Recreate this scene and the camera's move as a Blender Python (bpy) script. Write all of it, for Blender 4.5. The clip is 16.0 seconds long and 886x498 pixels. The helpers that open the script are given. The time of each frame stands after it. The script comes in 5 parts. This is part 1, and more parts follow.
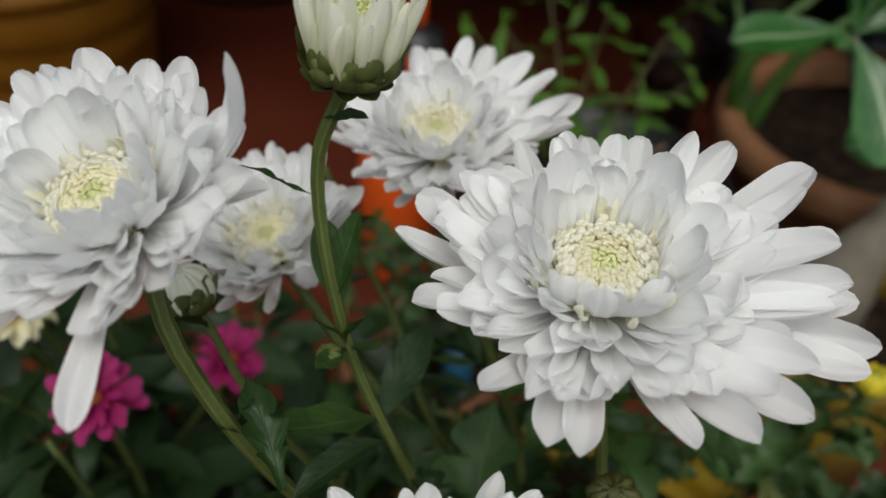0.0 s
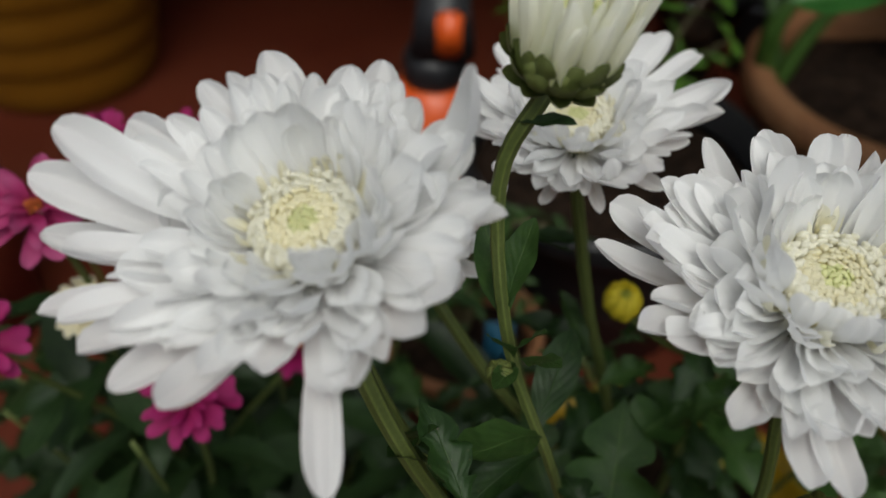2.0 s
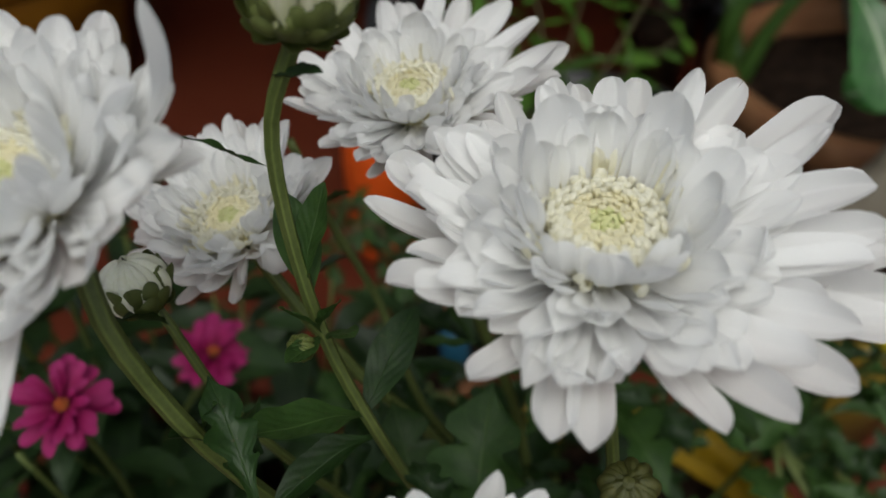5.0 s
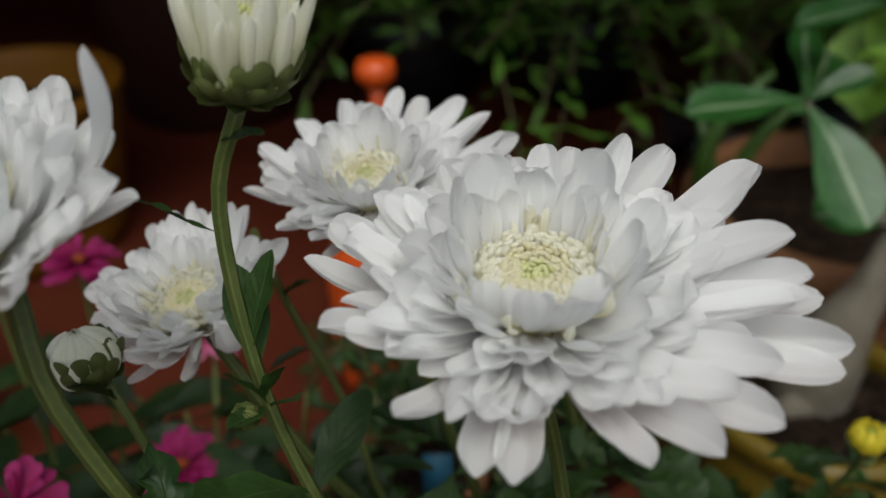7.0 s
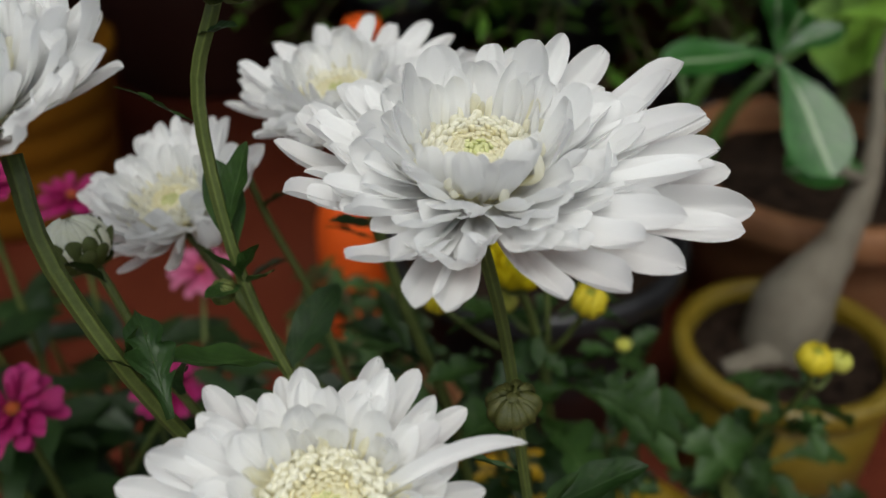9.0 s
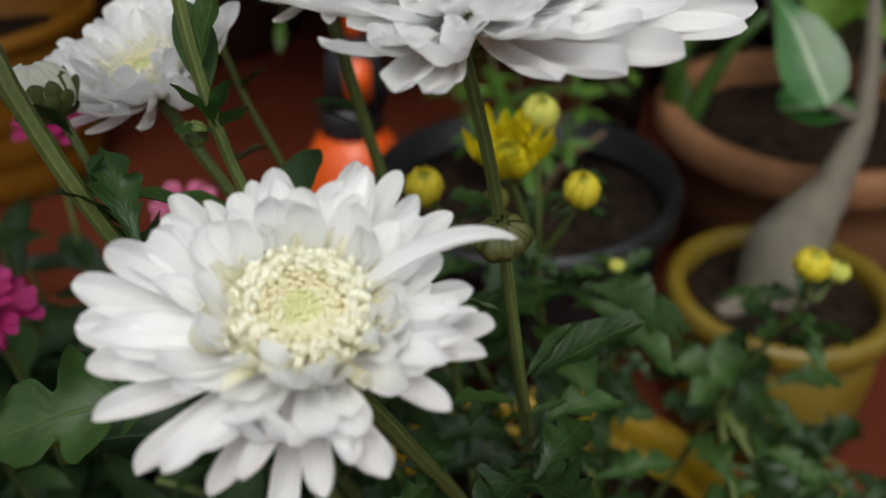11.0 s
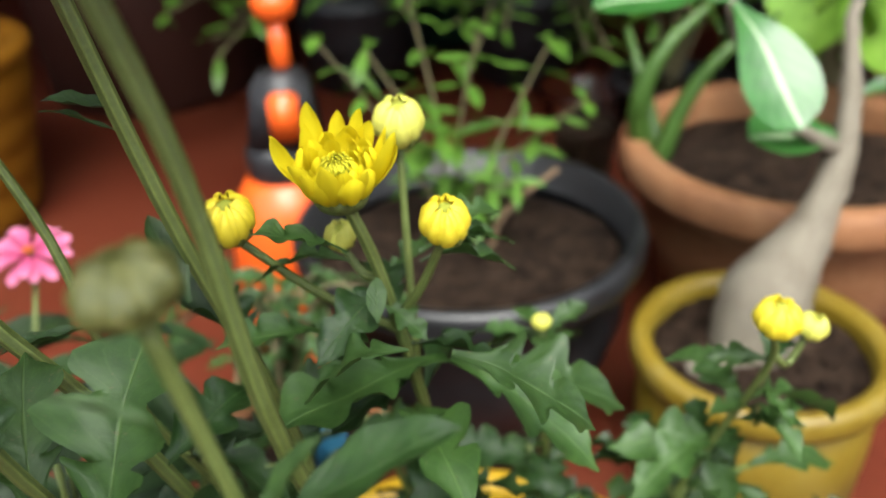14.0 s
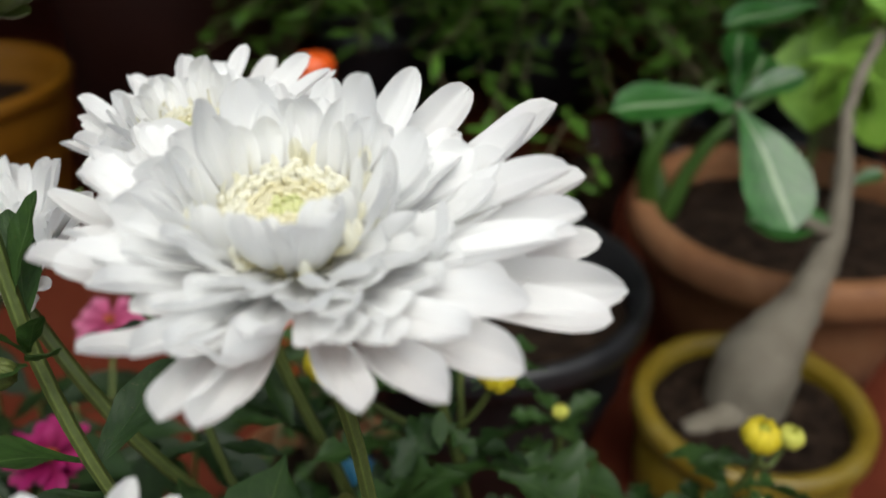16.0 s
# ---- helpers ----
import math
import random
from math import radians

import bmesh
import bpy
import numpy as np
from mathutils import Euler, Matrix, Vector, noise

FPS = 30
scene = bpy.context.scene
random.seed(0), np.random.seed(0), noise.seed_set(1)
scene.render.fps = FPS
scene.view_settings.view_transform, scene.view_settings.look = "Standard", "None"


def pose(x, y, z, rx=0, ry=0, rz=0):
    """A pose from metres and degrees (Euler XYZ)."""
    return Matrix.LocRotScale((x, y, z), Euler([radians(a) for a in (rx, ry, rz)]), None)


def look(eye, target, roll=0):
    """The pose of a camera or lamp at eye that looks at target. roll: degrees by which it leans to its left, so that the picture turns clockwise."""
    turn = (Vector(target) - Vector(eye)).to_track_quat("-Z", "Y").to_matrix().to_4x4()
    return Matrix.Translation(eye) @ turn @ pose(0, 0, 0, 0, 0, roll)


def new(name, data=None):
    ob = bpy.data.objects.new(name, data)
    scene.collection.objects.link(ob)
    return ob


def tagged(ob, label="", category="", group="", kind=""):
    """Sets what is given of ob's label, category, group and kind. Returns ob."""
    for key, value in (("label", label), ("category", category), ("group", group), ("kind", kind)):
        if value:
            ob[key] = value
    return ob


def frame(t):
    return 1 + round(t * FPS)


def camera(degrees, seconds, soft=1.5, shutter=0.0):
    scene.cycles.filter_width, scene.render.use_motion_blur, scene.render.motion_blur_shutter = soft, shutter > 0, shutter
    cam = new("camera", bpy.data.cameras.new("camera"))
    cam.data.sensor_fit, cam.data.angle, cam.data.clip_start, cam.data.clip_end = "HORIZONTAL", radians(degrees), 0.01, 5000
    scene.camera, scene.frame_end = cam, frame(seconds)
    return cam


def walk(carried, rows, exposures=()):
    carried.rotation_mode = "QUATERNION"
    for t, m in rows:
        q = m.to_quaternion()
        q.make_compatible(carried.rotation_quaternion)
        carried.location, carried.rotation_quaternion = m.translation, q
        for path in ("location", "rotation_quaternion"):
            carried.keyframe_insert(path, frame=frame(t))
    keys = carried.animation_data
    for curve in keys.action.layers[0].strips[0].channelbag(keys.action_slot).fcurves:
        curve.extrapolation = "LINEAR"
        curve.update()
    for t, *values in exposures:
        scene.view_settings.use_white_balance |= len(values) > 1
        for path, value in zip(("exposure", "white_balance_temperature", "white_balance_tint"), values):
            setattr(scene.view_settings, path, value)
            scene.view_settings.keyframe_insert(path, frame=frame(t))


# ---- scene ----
cam = camera(55.0, 16.0)
cam.data.dof.use_dof, cam.data.dof.focus_distance, cam.data.dof.aperture_fstop = True, 0.234, 8.5
# seconds, eye in metres, turn in degrees
PATH = [
    (0, 0.0000, 0.0000, 0.8000, 50.17, -0.59, 3.30),
    (0.5, -0.0207, 0.0027, 0.8015, 50.91, -1.05, 3.25),
    (1, -0.0354, 0.0043, 0.8038, 49.81, -1.90, 3.18),
    (1.5, -0.0479, 0.0106, 0.8091, 47.50, -1.72, 2.12),
    (2, -0.0593, 0.0237, 0.7992, 46.92, -0.79, 1.69),
    (2.5, -0.0695, 0.0307, 0.7950, 47.68, 0.68, 1.75),
    (3, -0.0701, 0.0258, 0.7961, 47.17, 0.40, 2.80),
    (3.5, -0.0590, 0.0238, 0.7967, 47.25, 0.61, 2.81),
    (4, -0.0350, 0.0227, 0.7941, 47.12, 1.03, 1.66),
    (4.5, -0.0110, 0.0228, 0.7867, 47.30, 1.62, 1.05),
    (7, 0.0176, 0.0051, 0.7643, 58.32, 1.93, 0.43),
    (7.5, 0.0174, -0.0037, 0.7789, 58.73, 2.24, 0.28),
    (8, 0.0226, -0.0179, 0.7774, 58.63, 1.98, 0.51),
    (8.5, 0.0295, -0.0231, 0.7683, 57.68, 1.48, 0.41),
    (9, 0.0289, -0.0313, 0.7550, 56.91, 1.48, 0.27),
    (9.5, 0.0288, -0.0429, 0.7426, 56.93, 1.75, 0.18),
    (10, 0.0288, -0.0447, 0.7300, 56.02, 1.29, 0.06),
    (12.5, 0.0398, -0.0367, 0.6790, 57.48, 2.74, -1.32),
    (13, 0.0594, -0.0068, 0.6638, 58.86, 3.49, 0.00),
    (13.5, 0.0823, 0.0232, 0.6517, 59.78, 2.64, -0.74),
    (14, 0.0890, 0.0456, 0.6486, 59.61, 2.19, -1.15),
    (14.5, 0.0878, 0.0640, 0.6583, 58.41, 2.17, 0.15),
    (15, 0.0886, 0.0664, 0.6737, 58.67, 1.36, 0.51),
    (15.5, 0.0789, 0.0456, 0.7095, 59.29, 0.25, 0.41),
    (16, 0.0681, 0.0132, 0.7371, 59.54, 0.25, 0.02),
]
EXPOSURE = [(t, stops - 0.2, 6500, 5) for t, stops in ((0, -0.43), (1.5, -0.55), (3, -0.57), (4.5, -0.58), (7, -0.65), (8.5, -0.55), (10, -0.22), (12.5, -0.2), (13, -0.02), (13.5, 0.92), (14, 1.6), (14.5, 1.93), (15, 1.84), (15.5, 0.85), (16, 0.03))]
walk(cam, [(t, pose(x, y, z, rx, ry, rz)) for t, x, y, z, rx, ry, rz in PATH], EXPOSURE)

# ---- world and light: an overcast day, the rear half of the terrace shaded by an added unseen slab ----
world = bpy.data.worlds.new("World")
scene.world = world
world.use_nodes = True
wn = world.node_tree
sky = wn.nodes.new("ShaderNodeTexSky")
sky.sky_type, sky.sun_disc = "NISHITA", False
sky.sun_elevation, sky.sun_rotation, sky.dust_density = radians(62), radians(174), 4.0
veil = wn.nodes.new("ShaderNodeHueSaturation")     # thin cloud takes most of the blue away
veil.inputs["Saturation"].default_value = 0.45
wn.links.new(sky.outputs[0], veil.inputs["Color"])
wn.links.new(veil.outputs[0], wn.nodes["Background"].inputs[0])
wn.nodes["Background"].inputs[1].default_value = 0.2
sun = new("sun", bpy.data.lights.new("sun", "SUN"))
sun.data.energy, sun.data.angle, sun.data.color = 1.85, radians(38), (1.0, 0.985, 0.96)
sun.matrix_world = look((0.2, -1.4, 3.6), (0, 0.25, 0.5))

# ---- materials ----
def material(name, col, rough=0.6, metal=0.0, spec=0.5):
    m = bpy.data.materials.new(name)
    m.use_nodes = True
    b = m.node_tree.nodes["Principled BSDF"]
    b.inputs["Base Color"].default_value = (*col, 1)
    b.inputs["Roughness"].default_value = rough
    b.inputs["Metallic"].default_value = metal
    b.inputs["Specular IOR Level"].default_value = spec
    return m


def node(m, kind, **inputs):
    n = m.node_tree.nodes.new(kind)
    for key, value in inputs.items():
        n.inputs[key.replace("_", " ")].default_value = value
    return n


def link(m, a, b):
    m.node_tree.links.new(a, b)


def ramp(m, source, stops):
    n = m.node_tree.nodes.new("ShaderNodeValToRGB")
    el = n.color_ramp.elements
    while len(el) < len(stops):
        el.new(0.5)
    for e, (p, c) in zip(el, stops):
        e.position, e.color = p, (*c, 1)
    link(m, source, n.inputs[0])
    return n.outputs[0]


def bsdf(m):
    return m.node_tree.nodes["Principled BSDF"]


def mottled(name, stops, scale, rough=0.7, bump=0.3, fine=8.0, rough_span=0.15, depth=0.002):
    """A surface with broad stains and fine grain, both in colour and in relief."""
    m = material(name, stops[0][1], rough)
    co = node(m, "ShaderNodeTexCoord").outputs["Object"]
    big = node(m, "ShaderNodeTexNoise", Scale=scale, Detail=6.0, Roughness=0.62)
    small = node(m, "ShaderNodeTexNoise", Scale=scale * fine, Detail=4.0, Roughness=0.7)
    link(m, co, big.inputs["Vector"]), link(m, co, small.inputs["Vector"])
    mix = node(m, "ShaderNodeMix", Factor=0.35)
    link(m, big.outputs[0], mix.inputs[2]), link(m, small.outputs[0], mix.inputs[3])
    link(m, ramp(m, mix.outputs[0], stops), bsdf(m).inputs["Base Color"])
    rr = node(m, "ShaderNodeMapRange", To_Min=rough - rough_span, To_Max=min(1, rough + rough_span))
    link(m, big.outputs[0], rr.inputs[0]), link(m, rr.outputs[0], bsdf(m).inputs["Roughness"])
    bp = node(m, "ShaderNodeBump", Strength=bump, Distance=depth)
    link(m, small.outputs[0], bp.inputs["Height"]), link(m, bp.outputs[0], bsdf(m).inputs["Normal"])
    return m


def sheer(m, col_socket, colour, share):
    """Adds the light that a thin leaf or petal lets through."""
    tr = node(m, "ShaderNodeBsdfTranslucent", Color=(*colour, 1))
    if col_socket:
        link(m, col_socket, tr.inputs[0])
    mx = node(m, "ShaderNodeMixShader", Fac=share)
    link(m, bsdf(m).outputs[0], mx.inputs[1]), link(m, tr.outputs[0], mx.inputs[2])
    link(m, mx.outputs[0], m.node_tree.nodes["Material Output"].inputs[0])


def petal_material(name, stops, share=0.3, veins=26.0, rough=0.55):
    """Colour along the petal from base to tip, fine lengthwise ribs, a slight difference from petal to petal."""
    m = material(name, stops[-1][1], rough, spec=0.25)
    uv = node(m, "ShaderNodeTexCoord").outputs["UV"]
    sep = node(m, "ShaderNodeSeparateXYZ")
    link(m, uv, sep.inputs[0])
    col = ramp(m, sep.outputs["Y"], stops)
    info = node(m, "ShaderNodeObjectInfo")
    hs = node(m, "ShaderNodeHueSaturation")
    mr = node(m, "ShaderNodeMapRange", To_Min=0.93, To_Max=1.03)
    link(m, info.outputs["Random"], mr.inputs[0]), link(m, mr.outputs[0], hs.inputs["Value"])
    link(m, col, hs.inputs["Color"])
    noise_n = node(m, "ShaderNodeTexNoise", Scale=3.0, Detail=5.0)
    mp = node(m, "ShaderNodeMapping")
    mp.inputs["Scale"].default_value = (veins, 1.2, 1)
    link(m, uv, mp.inputs[0]), link(m, mp.outputs[0], noise_n.inputs["Vector"])
    bp = node(m, "ShaderNodeBump", Strength=0.3, Distance=0.0006)
    link(m, noise_n.outputs[0], bp.inputs["Height"]), link(m, bp.outputs[0], bsdf(m).inputs["Normal"])
    link(m, hs.outputs[0], bsdf(m).inputs["Base Color"])
    sheer(m, hs.outputs[0], (1, 1, 1), share)
    return m


def leaf_material(name, dark, light, vein, rough=0.42, share=0.18, spots=0.0, ribs=0.22, midrib=0.05):
    """Leaf green with a paler midrib and side veins, blotches, and a per-leaf shift."""
    m = material(name, dark, rough, spec=0.4)
    uv = node(m, "ShaderNodeTexCoord").outputs["UV"]
    ob = node(m, "ShaderNodeTexCoord").outputs["Object"]
    sep = node(m, "ShaderNodeSeparateXYZ")
    link(m, uv, sep.inputs[0])
    nz = node(m, "ShaderNodeTexNoise", Scale=6.0, Detail=7.0, Roughness=0.65)
    link(m, ob, nz.inputs["Vector"])
    base = ramp(m, nz.outputs[0], [(0.36, dark), (0.66, light)])
    ax = node(m, "ShaderNodeMath")
    ax.operation = "ABSOLUTE"
    link(m, sep.outputs["X"], ax.inputs[0])
    mid = ramp(m, ax.outputs[0], [(0.0, (0.8, 0.8, 0.8)), (midrib, (0, 0, 0))])
    # side veins run forward from the midrib
    along = node(m, "ShaderNodeMath")
    along.operation = "MULTIPLY_ADD"
    along.inputs[1].default_value = -0.35
    link(m, ax.outputs[0], along.inputs[0]), link(m, sep.outputs["Y"], along.inputs[2])
    ws = node(m, "ShaderNodeMath")
    ws.operation = "SINE"
    sc = node(m, "ShaderNodeMath")
    sc.operation = "MULTIPLY"
    sc.inputs[1].default_value = 44.0
    link(m, along.outputs[0], sc.inputs[0]), link(m, sc.outputs[0], ws.inputs[0])
    side = ramp(m, ws.outputs[0], [(0.9, (0, 0, 0)), (1.0, (ribs, ribs, ribs))])
    both = node(m, "ShaderNodeMix")
    both.data_type, both.blend_type = "RGBA", "LIGHTEN"
    both.inputs[0].default_value = 1.0
    link(m, mid, both.inputs[6]), link(m, side, both.inputs[7])
    mix = node(m, "ShaderNodeMix")
    mix.data_type = "RGBA"
    link(m, both.outputs[2], mix.inputs[0]), link(m, base, mix.inputs[6])
    mix.inputs[7].default_value = (*vein, 1)
    info = node(m, "ShaderNodeObjectInfo")
    hs = node(m, "ShaderNodeHueSaturation")
    mr = node(m, "ShaderNodeMapRange", To_Min=0.75, To_Max=1.3)
    link(m, info.outputs["Random"], mr.inputs[0]), link(m, mr.outputs[0], hs.inputs["Value"])
    link(m, mix.outputs[2], hs.inputs["Color"])
    out = hs.outputs[0]
    if spots:
        sp = node(m, "ShaderNodeTexNoise", Scale=27.0, Detail=2.0)
        link(m, ob, sp.inputs["Vector"])
        mk = ramp(m, sp.outputs[0], [(0.68, (0, 0, 0)), (0.71, (spots, spots, spots))])
        m2 = node(m, "ShaderNodeMix")
        m2.data_type = "RGBA"
        link(m, mk, m2.inputs[0]), link(m, out, m2.inputs[6])
        m2.inputs[7].default_value = (0.12, 0.09, 0.05, 1)
        out = m2.outputs[2]
    link(m, out, bsdf(m).inputs["Base Color"])
    bp = node(m, "ShaderNodeBump", Strength=0.5, Distance=0.0008)
    pucker = node(m, "ShaderNodeMath")      # the blade swells between its veins
    pucker.operation = "MULTIPLY_ADD"
    pucker.inputs[1].default_value = -0.1
    link(m, ws.outputs[0], pucker.inputs[0]), link(m, nz.outputs[0], pucker.inputs[2])
    low = node(m, "ShaderNodeMath")
    low.operation = "SUBTRACT"
    link(m, pucker.outputs[0], low.inputs[0]), link(m, mid, low.inputs[1])
    link(m, low.outputs[0], bp.inputs["Height"]), link(m, bp.outputs[0], bsdf(m).inputs["Normal"])
    sheer(m, out, light, share)
    return m


WHITE = petal_material("white petal", [(0.0, (0.94, 0.925, 0.8)), (0.12, (0.96, 0.957, 0.925)), (0.3, (0.972, 0.972, 0.965))], 0.45)
CREAM = petal_material("cream floret", [(0.0, (0.88, 0.77, 0.4)), (0.5, (0.92, 0.85, 0.53)), (1.0, (0.95, 0.91, 0.68))], 0.4)
CREAMWHITE = petal_material("cream white floret", [(0.0, (0.92, 0.86, 0.56)), (0.4, (0.935, 0.895, 0.67)), (1.0, (0.95, 0.935, 0.82))], 0.45)
LIMECREAM = petal_material("green-cream floret", [(0.0, (0.4, 0.52, 0.12)), (0.5, (0.64, 0.7, 0.26)), (1.0, (0.78, 0.79, 0.42))], 0.3)
BUDWHITE = petal_material("half open white petal", [(0.0, (0.78, 0.8, 0.42)), (0.4, (0.92, 0.92, 0.72)), (1.0, (0.955, 0.955, 0.86))], 0.42)
YELLOW = petal_material("yellow petal", [(0.0, (0.42, 0.42, 0.025)), (0.35, (0.7, 0.58, 0.012)), (1.0, (0.78, 0.67, 0.02))], 0.3)
PALE_YELLOW = petal_material("pale yellow petal", [(0.0, (0.2, 0.26, 0.02)), (0.5, (0.42, 0.44, 0.03)), (1.0, (0.62, 0.56, 0.03))], 0.25)
ROSE = petal_material("rose pink petal", [(0.0, (0.2592, 0.01296, 0.0648)), (0.5, (0.3629, 0.02916, 0.1296)), (1.0, (0.4018, 0.07776, 0.1944))], 0.25)
PINK = petal_material("pink petal", [(0.0, (0.1768, 0.00544, 0.0408)), (0.5, (0.2992, 0.00816, 0.0952)), (1.0, (0.3536, 0.0238, 0.1428))], 0.25)
FADED = petal_material("faded pink petal", [(0.0, (0.34, 0.034, 0.102)), (0.6, (0.493, 0.102, 0.221)), (1.0, (0.544, 0.187, 0.306))], 0.25)
Y_EYE = mottled("bud eye", [(0.3, (0.2, 0.24, 0.02)), (0.7, (0.42, 0.42, 0.04))], 300, 0.6, 0.6)
Y_BUD = mottled("yellow bud petals", [(0.3, (0.53, 0.42, 0.012)), (0.7, (0.62, 0.52, 0.03))], 120, 0.5, 0.3)
PALE_BUD = mottled("greenish yellow bud petals", [(0.3, (0.4, 0.42, 0.06)), (0.7, (0.55, 0.52, 0.1))], 120, 0.5, 0.3)
WHITE_BUD = mottled("white bud petals", [(0.3, (0.74, 0.75, 0.52)), (0.7, (0.85, 0.85, 0.74))], 120, 0.5, 0.3)
ORANGE_FLORET = mottled("orange floret", [(0.3, (0.32, 0.045, 0.008)), (0.7, (0.5, 0.13, 0.015))], 300, 0.6)
GREEN_CORE = material("green heart", (0.5, 0.6, 0.15), 0.5)
_vo = node(GREEN_CORE, "ShaderNodeTexVoronoi", Scale=18.0)
link(GREEN_CORE, ramp(GREEN_CORE, _vo.outputs["Distance"], [(0.1, (0.88, 0.8, 0.45)), (0.6, (0.92, 0.86, 0.56))]), bsdf(GREEN_CORE).inputs["Base Color"])
BUD_GREEN = mottled("olive bud petals", [(0.35, (0.028, 0.033, 0.005)), (0.5, (0.056, 0.062, 0.011)), (0.68, (0.11, 0.105, 0.028))], 220, 0.5)
CALYX = mottled("calyx green", [(0.3, (0.05, 0.048, 0.012)), (0.45, (0.065, 0.085, 0.016)), (0.58, (0.125, 0.155, 0.034)), (0.72, (0.19, 0.145, 0.06))], 160, 0.55)
STEM = mottled("stem green", [(0.3, (0.07, 0.1, 0.022)), (0.7, (0.132, 0.172, 0.048))], 70, 0.55)
# about half the pale leaf's value: shade low among the stems is put into it
MUM_LEAF = leaf_material("chrysanthemum leaf", (0.0095, 0.028, 0.005), (0.019, 0.048, 0.009), (0.037, 0.074, 0.019), 0.48, 0.2, 0.5, 0.12)
MUM_LEAF_PALE = leaf_material("grey-green chrysanthemum leaf", (0.021, 0.053, 0.01), (0.04, 0.088, 0.0175), (0.08, 0.138, 0.037), 0.5, 0.24, 0.3, 0.14)
ZIN_LEAF = leaf_material("zinnia leaf", (0.012, 0.03, 0.0075), (0.023, 0.05, 0.0125), (0.036, 0.068, 0.02), 0.5, 0.2, 0.0, 0.12)
ADENIUM_LEAF = leaf_material("adenium leaf", (0.017, 0.075, 0.013), (0.03, 0.115, 0.02), (0.34, 0.42, 0.27), 0.3, 0.2, 0.0, 0.1, 0.13)
BUSH_LEAF = leaf_material("shrub leaf", (0.058, 0.14, 0.017), (0.105, 0.21, 0.028), (0.12, 0.225, 0.045), 0.42, 0.38, 0.0, 0.1)
LIME_LEAF = leaf_material("lime green leaf", (0.13, 0.26, 0.03), (0.2, 0.36, 0.05), (0.25, 0.4, 0.08), 0.4, 0.3)
bsdf(ADENIUM_LEAF).inputs["Coat Weight"].default_value = 0.15
bsdf(ADENIUM_LEAF).inputs["Coat Roughness"].default_value = 0.3
# ridges are paler by nature; the grooves' shading is put into the colour too
_rib = node(STEM, "ShaderNodeAttribute")
_rib.attribute_name = "rib"
_pale = node(STEM, "ShaderNodeMix")
_pale.data_type, _pale.blend_type = "RGBA", "MULTIPLY"
_old = bsdf(STEM).inputs["Base Color"].links[0].from_socket
_pale.inputs[0].default_value = 1.0
link(STEM, ramp(STEM, _rib.outputs["Fac"], [(0.2, (0.78, 0.78, 0.7)), (0.95, (1.35, 1.3, 1.2))]), _pale.inputs[7])
link(STEM, _old, _pale.inputs[6]), link(STEM, _pale.outputs[2], bsdf(STEM).inputs["Base Color"])
BARK = mottled("grey bark", [(0.3, (0.088, 0.072, 0.05)), (0.5, (0.145, 0.125, 0.092)), (0.75, (0.2, 0.178, 0.14))], 40, 0.8, 0.8, 6)
TERRA_DRY = mottled("dry brown wood", [(0.3, (0.1, 0.06, 0.03)), (0.7, (0.17, 0.11, 0.06))], 60, 0.8)
TWIG = mottled("green-brown twig", [(0.3, (0.07, 0.06, 0.025)), (0.7, (0.13, 0.11, 0.05))], 60, 0.8)
SOIL = mottled("potting soil", [(0.36, (0.008, 0.0046, 0.0034)), (0.5, (0.027, 0.016, 0.0105)), (0.62, (0.054, 0.034, 0.022)), (0.7, (0.11, 0.078, 0.056))], 55, 0.95, 1.0, 5, 0.05, 0.009)
YPOT = mottled("yellow painted clay", [(0.3, (0.09864, 0.05922, 0.003948)), (0.5, (0.1579, 0.1085, 0.008224)), (0.72, (0.1842, 0.1381, 0.02961))], 14, 0.45, 0.2)
YPLASTIC = mottled("yellow plastic", [(0.3, (0.52, 0.31, 0.012)), (0.7, (0.62, 0.4, 0.03))], 20, 0.38, 0.1)
OCHRE = mottled("ochre plastic", [(0.3, (0.15, 0.056, 0.001)), (0.7, (0.195, 0.08, 0.0014))], 10, 0.6, 0.1)
TERRA = mottled("terracotta", [(0.3, (0.14, 0.052, 0.018)), (0.52, (0.205, 0.088, 0.033)), (0.78, (0.27, 0.145, 0.07))], 9, 0.75, 0.35)
BLACKPOT = mottled("black plastic", [(0.35, (0.005831, 0.005831, 0.006664)), (0.7, (0.01666, 0.01666, 0.01874))], 30, 0.42, 0.15)
REDPOT = mottled("red painted clay", [(0.3, (0.13, 0.014, 0.005)), (0.7, (0.18, 0.027, 0.009))], 8, 0.6, 0.2)
FLOOR = mottled("red oxide floor", [(0.25, (0.062, 0.0095, 0.004)), (0.5, (0.093, 0.018, 0.0076)), (0.75, (0.115, 0.027, 0.012))], 5, 0.55, 0.25)
BOUNCE_CREAM = mottled("cream bounce surface", [(0.3, (0.308, 0.2915, 0.253)), (0.7, (0.385, 0.3685, 0.33))], 3, 0.85, 0.25)
WALL = mottled("dark brown wall", [(0.3, (0.021, 0.0084, 0.00588)), (0.7, (0.042, 0.01764, 0.01176))], 3, 0.7, 0.25)
SHADE_SLAB = mottled("added shade slab", [(0.3, (0.14, 0.12, 0.1)), (0.7, (0.22, 0.19, 0.16))], 3, 0.85)
URN = mottled("brown glazed clay", [(0.3, (0.018, 0.0047, 0.0026)), (0.7, (0.035, 0.009, 0.0048))], 6, 0.65, 0.15)
